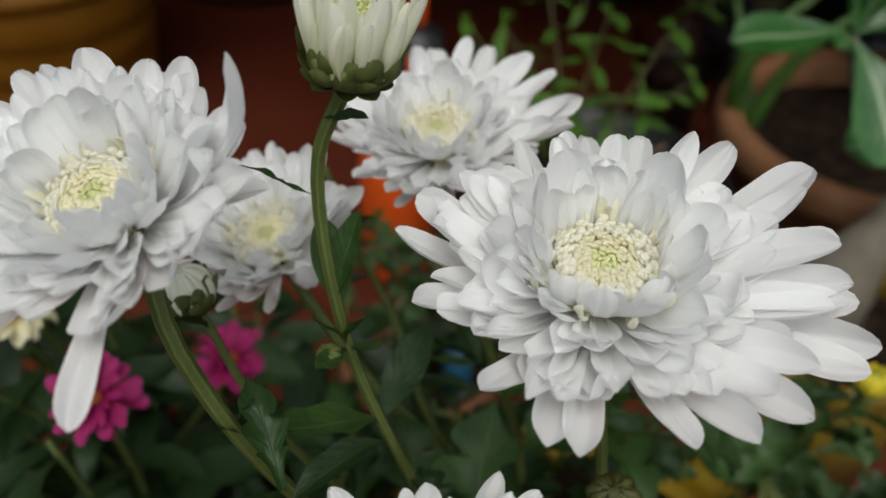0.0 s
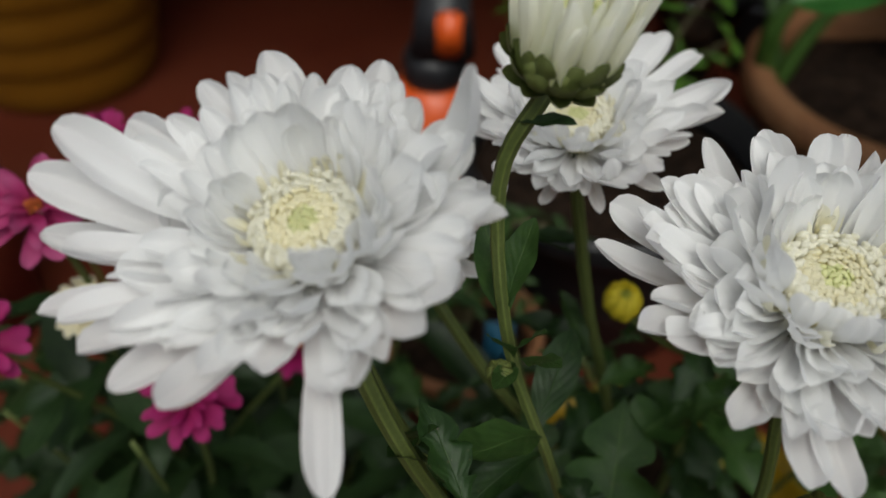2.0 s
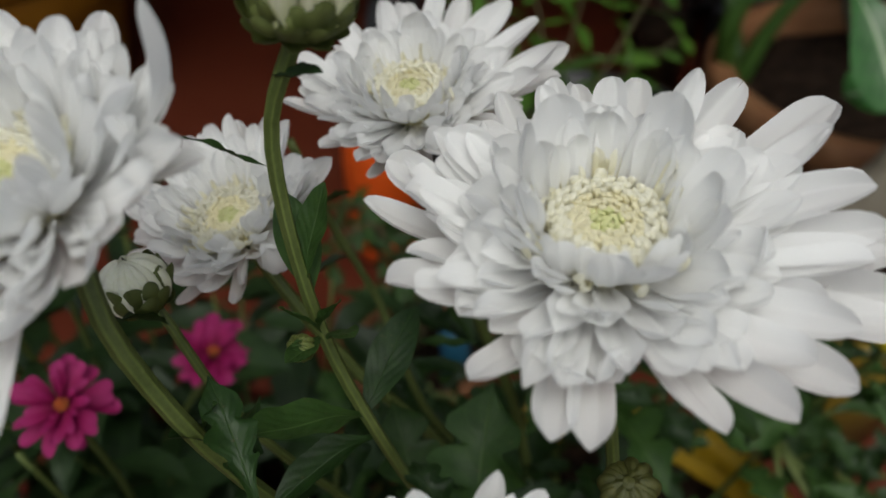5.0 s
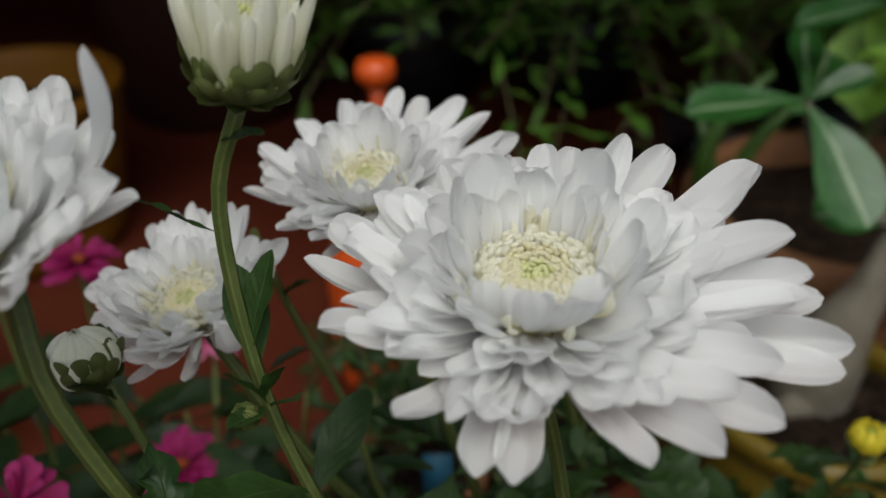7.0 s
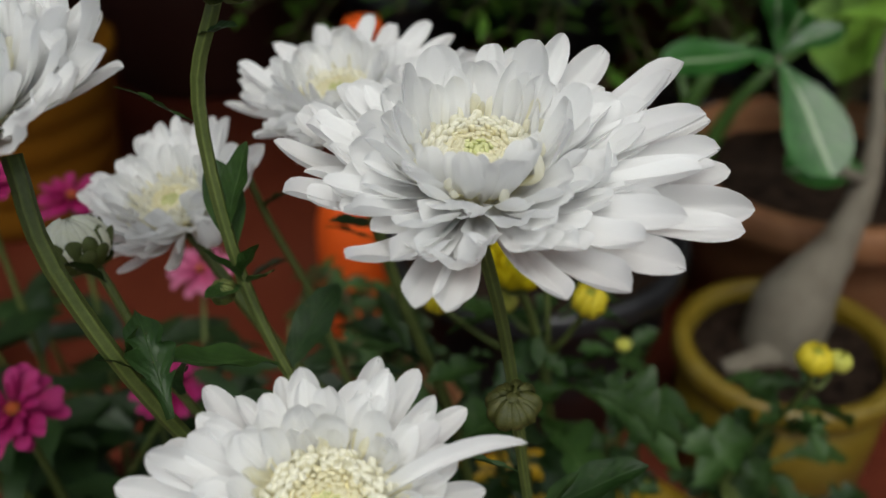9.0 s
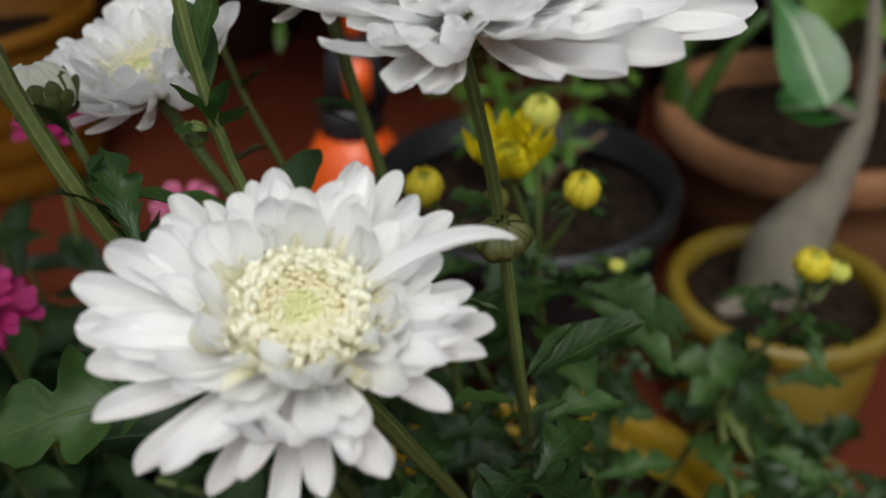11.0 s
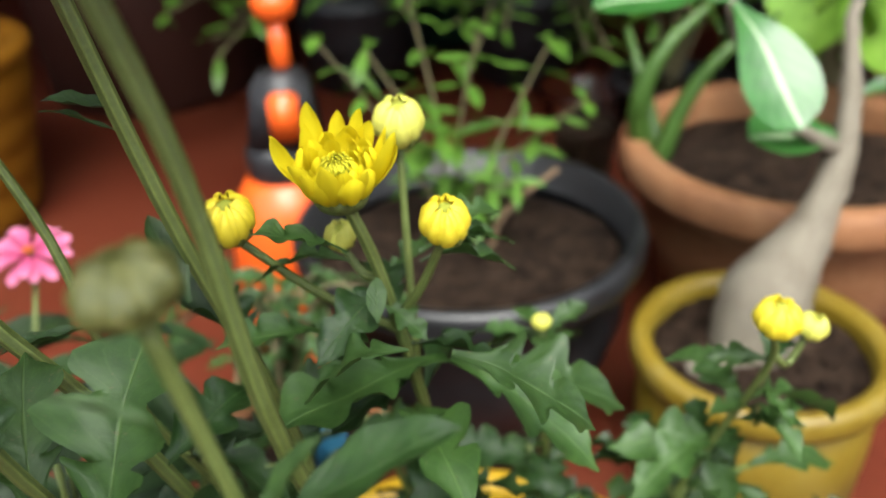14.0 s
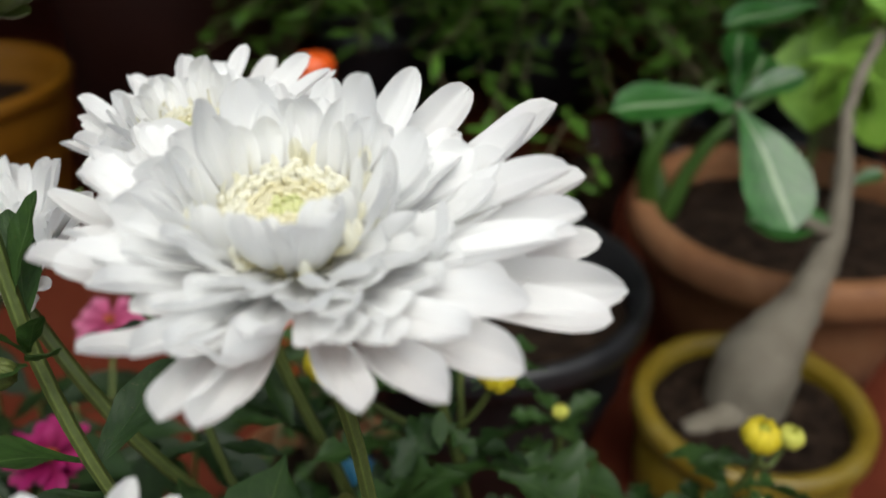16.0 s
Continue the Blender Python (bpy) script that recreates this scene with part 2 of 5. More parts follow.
ORANGE = mottled("orange plastic", [(0.3, (0.64, 0.08, 0.009)), (0.7, (0.7, 0.105, 0.013))], 18, 0.35, 0.08)
BLACK = mottled("black nozzle plastic", [(0.3, (0.01, 0.01, 0.011)), (0.7, (0.022, 0.022, 0.024))], 40, 0.4, 0.1)
for _m, _spec in ((SOIL, 0.1), (FLOOR, 0.25), (WALL, 0.2), (URN, 0.25), (OCHRE, 0.3)):
    bsdf(_m).inputs["Specular IOR Level"].default_value = _spec
GREY = mottled("grey pebble", [(0.3, (0.17, 0.16, 0.19)), (0.7, (0.34, 0.32, 0.36))], 50, 0.7)
BLUE = mottled("blue plastic", [(0.3, (0.012, 0.072, 0.132)), (0.7, (0.024, 0.12, 0.198))], 40, 0.4)
GREENBOX = mottled("dark green plastic", [(0.3, (0.006, 0.04, 0.03)), (0.7, (0.012, 0.06, 0.045))], 10, 0.5)
CLEAR = material("clear plastic", (0.97, 0.98, 0.98), 0.03)
bsdf(CLEAR).inputs["Transmission Weight"].default_value = 1.0
bsdf(CLEAR).inputs["IOR"].default_value = 1.12

# ---- building helpers ----
rng = random.Random(7)
PLACE = {}


def part(name, mesh, mat, parent=None, label="", at=None):
    """Links a mesh (or bmesh) as one object under its parent; at is its place in the world."""
    if isinstance(mesh, bmesh.types.BMesh):
        bm, mesh = mesh, bpy.data.meshes.new(name)
        bm.to_mesh(mesh)
        bm.free()
        mesh.shade_smooth()
    if mat and not mesh.materials:
        mesh.materials.append(mat)
    ob = new(name, mesh)
    at = at or Matrix.Identity(4)
    PLACE[ob] = at
    if parent:
        ob.parent = parent
        ob.matrix_basis = PLACE[parent].inverted() @ at
    else:
        ob.matrix_basis = at
    return tagged(ob, label)


def thing(name, at, label, category, group="", kind=""):
    ob = new(name)
    ob.empty_display_size = 0.02
    ob.matrix_basis = PLACE[ob] = Matrix.Translation(at)
    return tagged(ob, label, category, group, kind)


def aim(at, direction, roll=0.0, scale=(1, 1, 1)):
    """A matrix whose Y axis runs along direction and whose Z axis stays as upright as it can, rolled about Y."""
    y = Vector(direction).normalized()
    z = Vector((0, 0, 1))
    x = y.cross(z)
    x = x.normalized() if x.length > 1e-4 else Vector((1, 0, 0))
    z = x.cross(y)
    m = Matrix((x, y, z)).transposed().to_4x4()
    return Matrix.Translation(at) @ m @ Matrix.Rotation(roll, 4, "Y") @ Matrix.Diagonal((*scale, 1))


def lathe(profile, seg=48, wobble=0.0, bm=None, seed=0):
    """A body of revolution from (radius, height) pairs, closed at radius 0."""
    bm = bm or bmesh.new()
    r2 = random.Random(seed)
    rings = []
    for r, z in profile:
        if r < 1e-6:
            rings.append([bm.verts.new((0, 0, z))])
        else:
            rings.append([bm.verts.new(((r + wobble * r * noise.noise(Vector((math.cos(a) * 2, math.sin(a) * 2, z * 12 + seed)))) * math.cos(a), (r + wobble * r * noise.noise(Vector((math.cos(a) * 2, math.sin(a) * 2, z * 12 + seed)))) * math.sin(a), z)) for a in (2 * math.pi * i / seg for i in range(seg))])
    for a, b in zip(rings, rings[1:]):
        for i in range(seg):
            j = (i + 1) % seg
            if len(a) == 1 and len(b) == 1:
                continue
            if len(a) == 1:
                bm.faces.new((a[0], b[j], b[i]))
            elif len(b) == 1:
                bm.faces.new((a[i], a[j], b[0]))
            else:
                bm.faces.new((a[i], a[j], b[j], b[i]))
    bmesh.ops.recalc_face_normals(bm, faces=bm.faces)
    return bm


def smooth_path(points, n):
    """n points on a smooth line through the given ones."""
    p = [Vector(q) for q in points]
    p = [2 * p[0] - p[1], *p, 2 * p[-1] - p[-2]]
    out = []
    spans = len(p) - 3
    for i in range(n):
        u = i / (n - 1) * spans
        k = min(int(u), spans - 1)
        f = u - k
        a, b, c, d = p[k:k + 4]
        out.append(0.5 * ((2 * b) + (c - a) * f + (2 * a - 5 * b + 4 * c - d) * f * f + (3 * b - a - 3 * c + d) * f ** 3))
    return out


def tube(points, r0, r1, n=14, seg=10, ribs=0.0, bm=None, swell=None):
    bm = bm or bmesh.new()
    pts = smooth_path(points, n)
    rings = []
    rib = bm.verts.layers.float.new("rib") if ribs else None
    side = Vector((1, 0.13, 0))
    for i, q in enumerate(pts):
        d = (pts[min(i + 1, n - 1)] - pts[max(i - 1, 0)]).normalized()
        u = d.cross(side).normalized()
        v = d.cross(u)
        s = i / (n - 1)
        r = r0 + (r1 - r0) * s
        if swell:
            r *= swell(s)
        rings.append([bm.verts.new(q + r * (1 + ribs * (j % 3 == 0)) * (math.cos(2 * math.pi * j / seg) * u + math.sin(2 * math.pi * j / seg) * v)) for j in range(seg)])
        if ribs:
            for j in range(0, seg, 3):
                rings[-1][j][rib] = 1.0
    for a, b in zip(rings, rings[1:]):
        for j in range(seg):
            bm.faces.new((a[j], a[(j + 1) % seg], b[(j + 1) % seg], b[j]))
    bm.faces.new(rings[0][::-1])
    bm.faces.new(rings[-1])
    bmesh.ops.recalc_face_normals(bm, faces=bm.faces)
    return bm


def sheet(name, width, rise, rows, cols, cup=0.0, sway=None, bunch=1.0, ridge=0.0, notch=0.0, ripple=0.0, phase=0.0):
    """A petal or leaf of length 1 along Y: width(t) half width, rise(t) height, cup: how far the edges stand up.
    width may return (half width, forward shift of the edge). UV: x -1..1 over the width, y 0..1 along."""
    me = bpy.data.meshes.new(name)
    verts, faces, uvs = [], [], []
    for i in range(rows + 1):
        t = 1 - (1 - i / rows) ** bunch
        w = width(t)
        w, fwd = w if isinstance(w, tuple) else (w, 0.0)
        for j in range(cols + 1):
            u = 2 * j / cols - 1
            c = cup(t) if callable(cup) else cup
            z = rise(t) + c * w * (u * u) + ridge * w * math.cos(7.5 * u) * min(1, 3 * t) + ripple * w * abs(u) * math.sin(17 * t + phase + 2 * u)
            back = notch * max(0, t - 0.85) / 0.15 * (1 - abs(u)) if notch else 0.0
            verts.append((w * u + (sway(t) if sway else 0.0), t + fwd * u * u - back, z))
            uvs.append((u, t))
    for i in range(rows):
        for j in range(cols):
            a = i * (cols + 1) + j
            faces.append((a, a + 1, a + cols + 2, a + cols + 1))
    me.from_pydata(verts, [], faces)
    lay = me.uv_layers.new(name="uv")
    for poly in me.polygons:
        for li in poly.loop_indices:
            lay.data[li].uv = uvs[me.loops[li].vertex_index]
    me.shade_smooth()
    return me


def strap(peak, tip, base=0.35):
    """Half width of a strap petal with its widest place at peak and a tip that is rounded (tip near 0) or pointed (near 1)."""
    def w(t):
        if t < peak:
            return base + (1 - base) * math.sin(0.5 * math.pi * t / peak)
        s = (t - peak) / (1 - peak)
        return max(0.02, (1 - s ** (2.8 - 1.2 * tip)) ** (0.5 + 0.2 * tip))
    return w


def petal_set(mat, wide, variants, rows=9, cols=4, curl=0.0, tipcurl=0.0, seed=1, cup=0.5, ridge=0.0, pointed=0.0, peak=0.65):
    r2 = random.Random(seed)
    out = []
    for k in range(variants):
        f = strap(peak + r2.uniform(-0.1, 0.1), pointed + r2.uniform(0.0, 0.4 - 0.3 * pointed))
        c, tc = curl + r2.uniform(-0.1, 0.1), tipcurl + r2.uniform(-0.12, 0.16)
        cp = cup * r2.uniform(0.6, 1.4)
        sw, ph = r2.uniform(-0.08, 0.08), r2.uniform(0, 6)
        tw = r2.uniform(-0.02, 0.02)
        me = sheet("petal", lambda t: wide * f(t), lambda t: c * t * t + tc * t ** 5 + 0.012 * math.sin(7 * t + ph), rows, cols,
                   lambda t: cp * (1.15 - 0.7 * t), lambda t: sw * t * t + tw * math.sin(5 * t), 1.7, ridge, r2.choice((0, 0, 0.03, 0.05)) if ridge else 0.0)
        me.materials.append(mat)
        out.append(me)
    return out


def blade(name, half, rows, cols, curl, hook, cup, ridge, twist, sway, notch, peak, blunt, lip):
    """A petal of length 1 whose foot and tip lie on the Y axis. half: half its greatest width; curl: how deep it sags between foot and tip;
    hook: how far the end bends up; cup: how far the edges stand up; lip: how far they roll in at the end; twist in radians at the tip."""
    me = bpy.data.meshes.new(name)
    verts, faces, uvs = [], [], []
    for i in range(rows + 1):
        t = 1 - (1 - i / rows) ** 1.6
        if t < peak:
            w = 0.34 + 0.66 * math.sin(0.5 * math.pi * t / peak) ** 1.15
        else:
            k = (t - peak) / (1 - peak)
            w = max(0.03, (1 - k ** (2.2 + blunt)) ** (0.62 - 0.1 * blunt))
        w *= half
        c = cup * (1.2 - 0.75 * t) + lip * t ** 4
        base = curl * (t * t - t) + hook * (t ** 6 - t)
        turn = twist * t * t
        for j in range(cols + 1):
            u = 2 * j / cols - 1
            x = w * u
            z = c * w * u * u + ridge * w * math.cos(7.5 * u) * min(1, 3 * t)
            y = t - notch * max(0, t - 0.88) / 0.12 * max(0, 1 - 2.2 * abs(u))
            verts.append((x * math.cos(turn) - z * math.sin(turn) + sway * math.sin(math.pi * t), y, base + x * math.sin(turn) + z * math.cos(turn)))
            uvs.append((u, t))
    for i in range(rows):
        for j in range(cols):
            p = i * (cols + 1) + j
            faces.append((p, p + 1, p + cols + 2, p + cols + 1))
    me.from_pydata(verts, [], faces)
    lay = me.uv_layers.new(name="uv")
    for poly in me.polygons:
        for li in poly.loop_indices:
            lay.data[li].uv = uvs[me.loops[li].vertex_index]
    me.shade_smooth()
    return me


def blade_set(mat, half, variants, seed, curl=0.2, hook=0.05, cup=0.5, ridge=0.09, lip=0.3, rows=12, cols=8, blunt=0.3, peak=0.7):
    r2 = random.Random(seed)
    out = []
    for k in range(variants):
        me = blade("petal", half * r2.uniform(0.88, 1.12), rows, cols, curl * r2.uniform(0.4, 1.6), hook * r2.uniform(-0.6, 2.2), cup * r2.uniform(0.4, 1.5), ridge * r2.uniform(0.6, 1.3),
                   r2.gauss(0, 0.22), r2.gauss(0, 0.025), r2.choice((0, 0, 0, 0.03, 0.05)), peak + r2.uniform(-0.08, 0.06), blunt + r2.uniform(-0.3, 0.5), lip * r2.uniform(-0.3, 1.8))
        me.materials.append(mat)
        out.append(me)
    return out


PETAL_OUT = blade_set(WHITE, 0.15, 18, 3, curl=0.14, hook=0.045, cup=0.42, blunt=0.4, lip=0.4, peak=0.74)
PETAL_MID = blade_set(WHITE, 0.195, 18, 4, curl=0.2, hook=0.06, cup=0.55, blunt=0.35, lip=0.5, peak=0.72)
PETAL_IN = blade_set(WHITE, 0.2, 14, 5, curl=0.34, hook=0.08, cup=0.75, lip=0.4, blunt=0.2)
PETAL_FOLD = blade_set(WHITE, 0.2, 5, 18, curl=0.5, hook=0.3, cup=1.3, lip=1.0)
PETAL_FLORET = blade_set(CREAMWHITE, 0.125, 8, 17, curl=0.4, hook=0.2, cup=1.1, lip=0.8, rows=8, cols=4)
PETAL_BENT = blade_set(WHITE, 0.085, 2, 14, curl=-0.45, hook=-0.12, cup=0.8, lip=0.4)
PETAL_HANG = blade_set(WHITE, 0.1, 1, 15, curl=0.1, hook=-0.02, cup=0.5)
PETAL_CURL = blade_set(WHITE, 0.15, 2, 19, curl=0.55, hook=0.1, cup=0.7, lip=0.6)


def rod_set(mat, variants, seed, thick=0.17):
    """Short tubular florets with a rounded, slightly hooked end."""
    r2 = random.Random(seed)
    out = []
    for k in range(variants):
        bend = r2.uniform(0.25, 0.6)
        me = bpy.data.meshes.new("floret")
        verts, faces, uvs, seg = [], [], [], 6
        rows = [(0, 0.6), (0.3, 0.75), (0.6, 0.95), (0.82, 1.1), (0.95, 0.85), (1.0, 0.35)]
        for t, w in rows:
            for s in range(seg):
                a = 2 * math.pi * s / seg
                verts.append((thick * w * math.cos(a), t, bend * t * t + thick * w * math.sin(a)))
                uvs.append((0.5, t))
        for i in range(len(rows) - 1):
            for s in range(seg):
                p, q = i * seg + s, i * seg + (s + 1) % seg
                faces.append((p, q, q + seg, p + seg))
        faces.append(tuple(range((len(rows) - 1) * seg, len(rows) * seg)))
        me.from_pydata(verts, [], faces)
        lay = me.uv_layers.new(name="uv")
        for poly in me.polygons:
            for li in poly.loop_indices:
                lay.data[li].uv = uvs[me.loops[li].vertex_index]
        me.shade_smooth()
        me.materials.append(mat)
        out.append(me)
    return out


FLORET_GREEN = rod_set(LIMECREAM, 4, 7)
SEPAL = petal_set(CALYX, 0.36, 4, rows=7, curl=0.7, tipcurl=0.25, seed=16, cup=0.9)
BUD_PETAL = blade_set(BUDWHITE, 0.108, 10, 8, curl=0.16, hook=0.04, cup=1.3, ridge=0.12, lip=0.3, blunt=-0.3, peak=0.55)
BRACT = blade_set(CALYX, 0.36, 6, 20, curl=0.5, hook=0.05, cup=0.5, ridge=0.05, lip=0.3, rows=7, cols=4, blunt=0.2, peak=0.5)
Y_PETAL = blade_set(YELLOW, 0.155, 8, 9, curl=0.3, hook=0.02, cup=0.9, ridge=0.1, lip=0.2, rows=9, cols=6, blunt=-0.5, peak=0.55)
Y_BOWL = blade_set(YELLOW, 0.24, 6, 19, curl=0.42, hook=0.12, cup=0.8, ridge=0.08, lip=0.35, rows=9, cols=6, blunt=0.0, peak=0.6)
Y_FLORET = rod_set(PALE_YELLOW, 3, 10, 0.2)
PK_PETAL = blade_set(PINK, 0.155, 6, 11, curl=-0.12, hook=-0.03, cup=0.35, ridge=0.12, rows=8, cols=6, blunt=0.6)
FADED_PETAL = blade_set(FADED, 0.16, 6, 12, curl=-0.12, hook=-0.03, cup=0.35, ridge=0.12, rows=8, cols=6, blunt=0.6)
CREAM_PETAL = blade_set(CREAM, 0.16, 5, 18, curl=-0.4, hook=-0.2, cup=0.6, ridge=0.15, rows=8, cols=6, blunt=0.2)


ROSE_PETAL = blade_set(ROSE, 0.17, 6, 13, curl=-0.15, hook=-0.03, cup=0.35, ridge=0.12, rows=8, cols=6, blunt=0.5)


def basis(axis):
    z = Vector(axis).normalized()
    x = Vector((1, 0, 0))
    x = (x - z * x.dot(z)).normalized()
    return x, z.cross(x), z


def set_petal(meshes, name, parent, centre, frame_axes, angle, elevation, base_r, drop, length, r2, roll=0.0, broad=1.0, yaw=0.0):
    """One petal of a head: its foot base_r out and drop along the axis, rising at the elevation (degrees), swung sideways by yaw."""
    x, y, z = frame_axes
    out = math.cos(angle) * x + math.sin(angle) * y
    tang = z.cross(out)
    e = radians(elevation)
    d = math.cos(e) * out + math.sin(e) * z
    up = -math.sin(e) * out + math.cos(e) * z
    m = Matrix((-tang, d, up)).transposed().to_4x4()
    if m.determinant() < 0:
        m = Matrix((tang, d, up)).transposed().to_4x4()
    foot = Vector(centre) + base_r * out + drop * z
    at = Matrix.Translation(foot) @ m @ Matrix.Rotation(yaw, 4, "Z") @ Matrix.Rotation(roll, 4, "Y") @ Matrix.Diagonal((length * broad, length, length, 1))
    return part(name, meshes[r2.randrange(len(meshes))], None, parent, at=at)


GOLD = math.pi * (3 - math.sqrt(5))


def head_core(radius, centre, axis, parent, name="calyx", mat=None, deep=0.8, scales=3):
    """The green cup of overlapping scales under a head."""
    x, y, z = basis(axis)
    m = Matrix((x, y, z)).transposed().to_4x4()
    bm = lathe([(0, -deep * radius), (0.45 * radius, -0.78 * deep * radius), (0.85 * radius, -0.45 * deep * radius), (radius, 0), (0.9 * radius, 0.25 * radius), (0, 0.4 * radius)], 20)
    for ring in range(scales):
        n = 11
        for i in range(n):
            a = 2 * math.pi * (i + 0.5 * ring) / n
            rr = radius * (0.62 + 0.2 * ring)
            zz = radius * deep * (-0.62 + 0.3 * ring)
            u, v = Vector((math.cos(a), math.sin(a), 0)), Vector((-math.sin(a), math.cos(a), 0))
            tip = u * (rr + 0.1 * radius) + Vector((0, 0, zz + 0.5 * radius))
            f = u * (rr * 0.96) + Vector((0, 0, zz))
            mid = u * (rr + 0.17 * radius) + Vector((0, 0, zz + 0.24 * radius))
            wv = v * 0.2 * radius
            q = [bm.verts.new(p) for p in (f - wv * 0.7, f + wv * 0.7, mid + wv, tip, mid - wv)]
            bm.faces.new(q)
    return part(name, bm, mat or CALYX, parent, at=Matrix.Translation(centre) @ m)


def rods_part(name, spots, mat, parent, centre, axes, thick, r2):
    """Small hooked tubes on a disc, joined: spots are (q, angle, elevation, distance out, height, length)."""
    x, y, z = axes
    verts, faces, uvs, seg = [], [], [], 6
    rows = [(0, 0.7), (0.35, 0.85), (0.65, 1.0), (0.84, 1.15), (0.96, 0.85), (1.0, 0.3)]
    for q, a, elev, out_r, up_h, length in spots:
        out = math.cos(a) * x + math.sin(a) * y
        tang = z.cross(out)
        e = radians(elev)
        d, up = math.cos(e) * out + math.sin(e) * z, -math.sin(e) * out + math.cos(e) * z
        foot = centre + out_r * out + up_h * z
        bend = r2.uniform(0.15, 0.55)
        w0 = thick * r2.uniform(0.85, 1.2)
        base = len(verts)
        for s, w in rows:
            mid = foot + d * (s * length) + up * (bend * s * s * length)
            for k in range(seg):
                th = 2 * math.pi * k / seg
                verts.append(mid + (math.cos(th) * tang + math.sin(th) * up) * (w0 * w))
                uvs.append((0.5, 0.3 + 0.7 * s))
        for i in range(len(rows) - 1):
            for k in range(seg):
                p, n2 = base + i * seg + k, base + i * seg + (k + 1) % seg
                faces.append((p, n2, n2 + seg, p + seg))
        faces.append(tuple(range(base + (len(rows) - 1) * seg, base + len(rows) * seg)))
    me = bpy.data.meshes.new(name)
    me.from_pydata(verts, [], faces)
    lay = me.uv_layers.new(name="uv")
    for poly in me.polygons:
        for li in poly.loop_indices:
            lay.data[li].uv = uvs[me.loops[li].vertex_index]
    me.shade_smooth()
    return tagged(part(name, me, mat, parent), kind="stuff")


def bloom(parent, centre, axis, radius, n, seed, hollow=0.25, rim=(), name="bloom", loose=1.0, cup=0.0, flat=0.0, rods=1.0, folds=0.06, near=0.0, quill=1.0, lop=0.0, grain=1.0):
    """A decorative chrysanthemum head. centre: the middle of the disc; radius: how far the outer petals reach; cup: how far the outer
    petals rise, in radii; flat: how much shorter the petals are to front and back; near: how much longer the disc's tubes are in front; lop: how much longer the petals are towards +x; grain: thickness of the disc's tubes; quill: size and number of the strips round it.
    rim: single outer petals as (angle, rise from foot to tip in degrees, length in radii, kind)."""
    r2 = random.Random(seed)
    ax = basis(axis)
    x, y, z = ax
    c = Vector(centre) - z * 0.26 * radius
    core = head_core(0.2 * radius, c - z * 0.03 * radius, axis, parent, name)
    for k in range(n):
        q = ((k + 0.5) / n) ** 0.74            # 0 at the disc, 1 outermost
        a = k * GOLD + r2.gauss(0, 0.2)
        short = (1 - flat * q * math.sin(a) ** 2) * (1 + lop * q * math.cos(a))
        foot_r, foot_z = hollow + 0.01 - 0.1 * q, 0.18 - 0.2 * q
        tip_r = (hollow + 0.04 + (0.84 - hollow) * q ** 0.95) * short * r2.uniform(0.83, 1.05)
        tip_z = 0.41 + 0.11 * math.exp(-((q - 0.24) / 0.2) ** 2) - 0.12 * q - 0.08 * q ** 2.2 + cup * q ** 1.2 + r2.gauss(0, 0.038 * loose)
        rise = math.degrees(math.atan2(tip_z - foot_z, tip_r - foot_r))
        length = radius * math.hypot(tip_z - foot_z, tip_r - foot_r)
        meshes = PETAL_IN if q < 0.3 else PETAL_MID if q < 0.66 else PETAL_OUT
        if r2.random() < folds and 0.3 < q < 0.8:
            meshes = PETAL_FOLD
        set_petal(meshes, "petal", core, c, ax, a, rise, radius * foot_r, radius * foot_z, length, r2, r2.gauss(0, 0.17 * loose), r2.uniform(0.82, 1.18), r2.gauss(0, 0.07 * loose))
    for a, e, ln, *kind in rim:
        set_petal(kind[0] if kind else PETAL_OUT, "petal", core, c, ax, radians(a), e, radius * 0.15, -0.03 * radius, ln * radius, r2, r2.uniform(-0.2, 0.2), 0.66)
        if not kind:      # a shorter one lies half over it
            set_petal(PETAL_OUT, "petal", core, c, ax, radians(a + r2.choice((-9, 9))), e + r2.uniform(6, 11), radius * 0.15, 0.01 * radius, ln * radius * r2.uniform(0.84, 0.94), r2, r2.uniform(-0.25, 0.25), 0.68)
    # the disc: green knobs in the middle, cream ones round it, hooked strips outside
    for k in range(int(54 * quill)):
        q = k / (54 * quill)
        a = k * GOLD + r2.gauss(0, 0.1)
        front = 1 + near * max(0, -math.sin(a))
        set_petal(PETAL_FLORET, "floret", core, c, ax, a, 64 - 12 * q + r2.gauss(0, 9), radius * hollow * (0.7 + 0.28 * q), radius * (0.19 - 0.02 * q),
                  radius * (0.09 + 0.13 * q) * front * quill * r2.uniform(0.8, 1.2), r2, r2.gauss(0, 0.25), 1.0, r2.gauss(0, 0.12))
    m = int(520 * hollow / 0.26 / grain ** 1.7)
    spots = []
    for k in range(m):
        q = math.sqrt((k + 0.5) / m)
        a = k * GOLD + r2.gauss(0, 0.05)
        grow = 0.5 * max(0, q - 0.4) / 0.6 * (1 + near * max(0, -math.sin(a)))
        spots.append((q, a, 84 - (30 + 24 * (rods - 1)) * q + r2.gauss(0, 8), radius * hollow * (0.02 + 0.98 * q), radius * (0.235 - 0.05 * q * q), radius * (0.035 + 0.11 * grow * rods) * r2.uniform(0.75, 1.3)))
    fine = 0.0145 * grain * radius * math.sqrt(hollow / 0.24) ** 0.5
    rods_part("outer_floret", [s for s in spots if 0.62 <= s[0] < 0.9], CREAMWHITE, core, c, ax, fine * 1.25, r2)
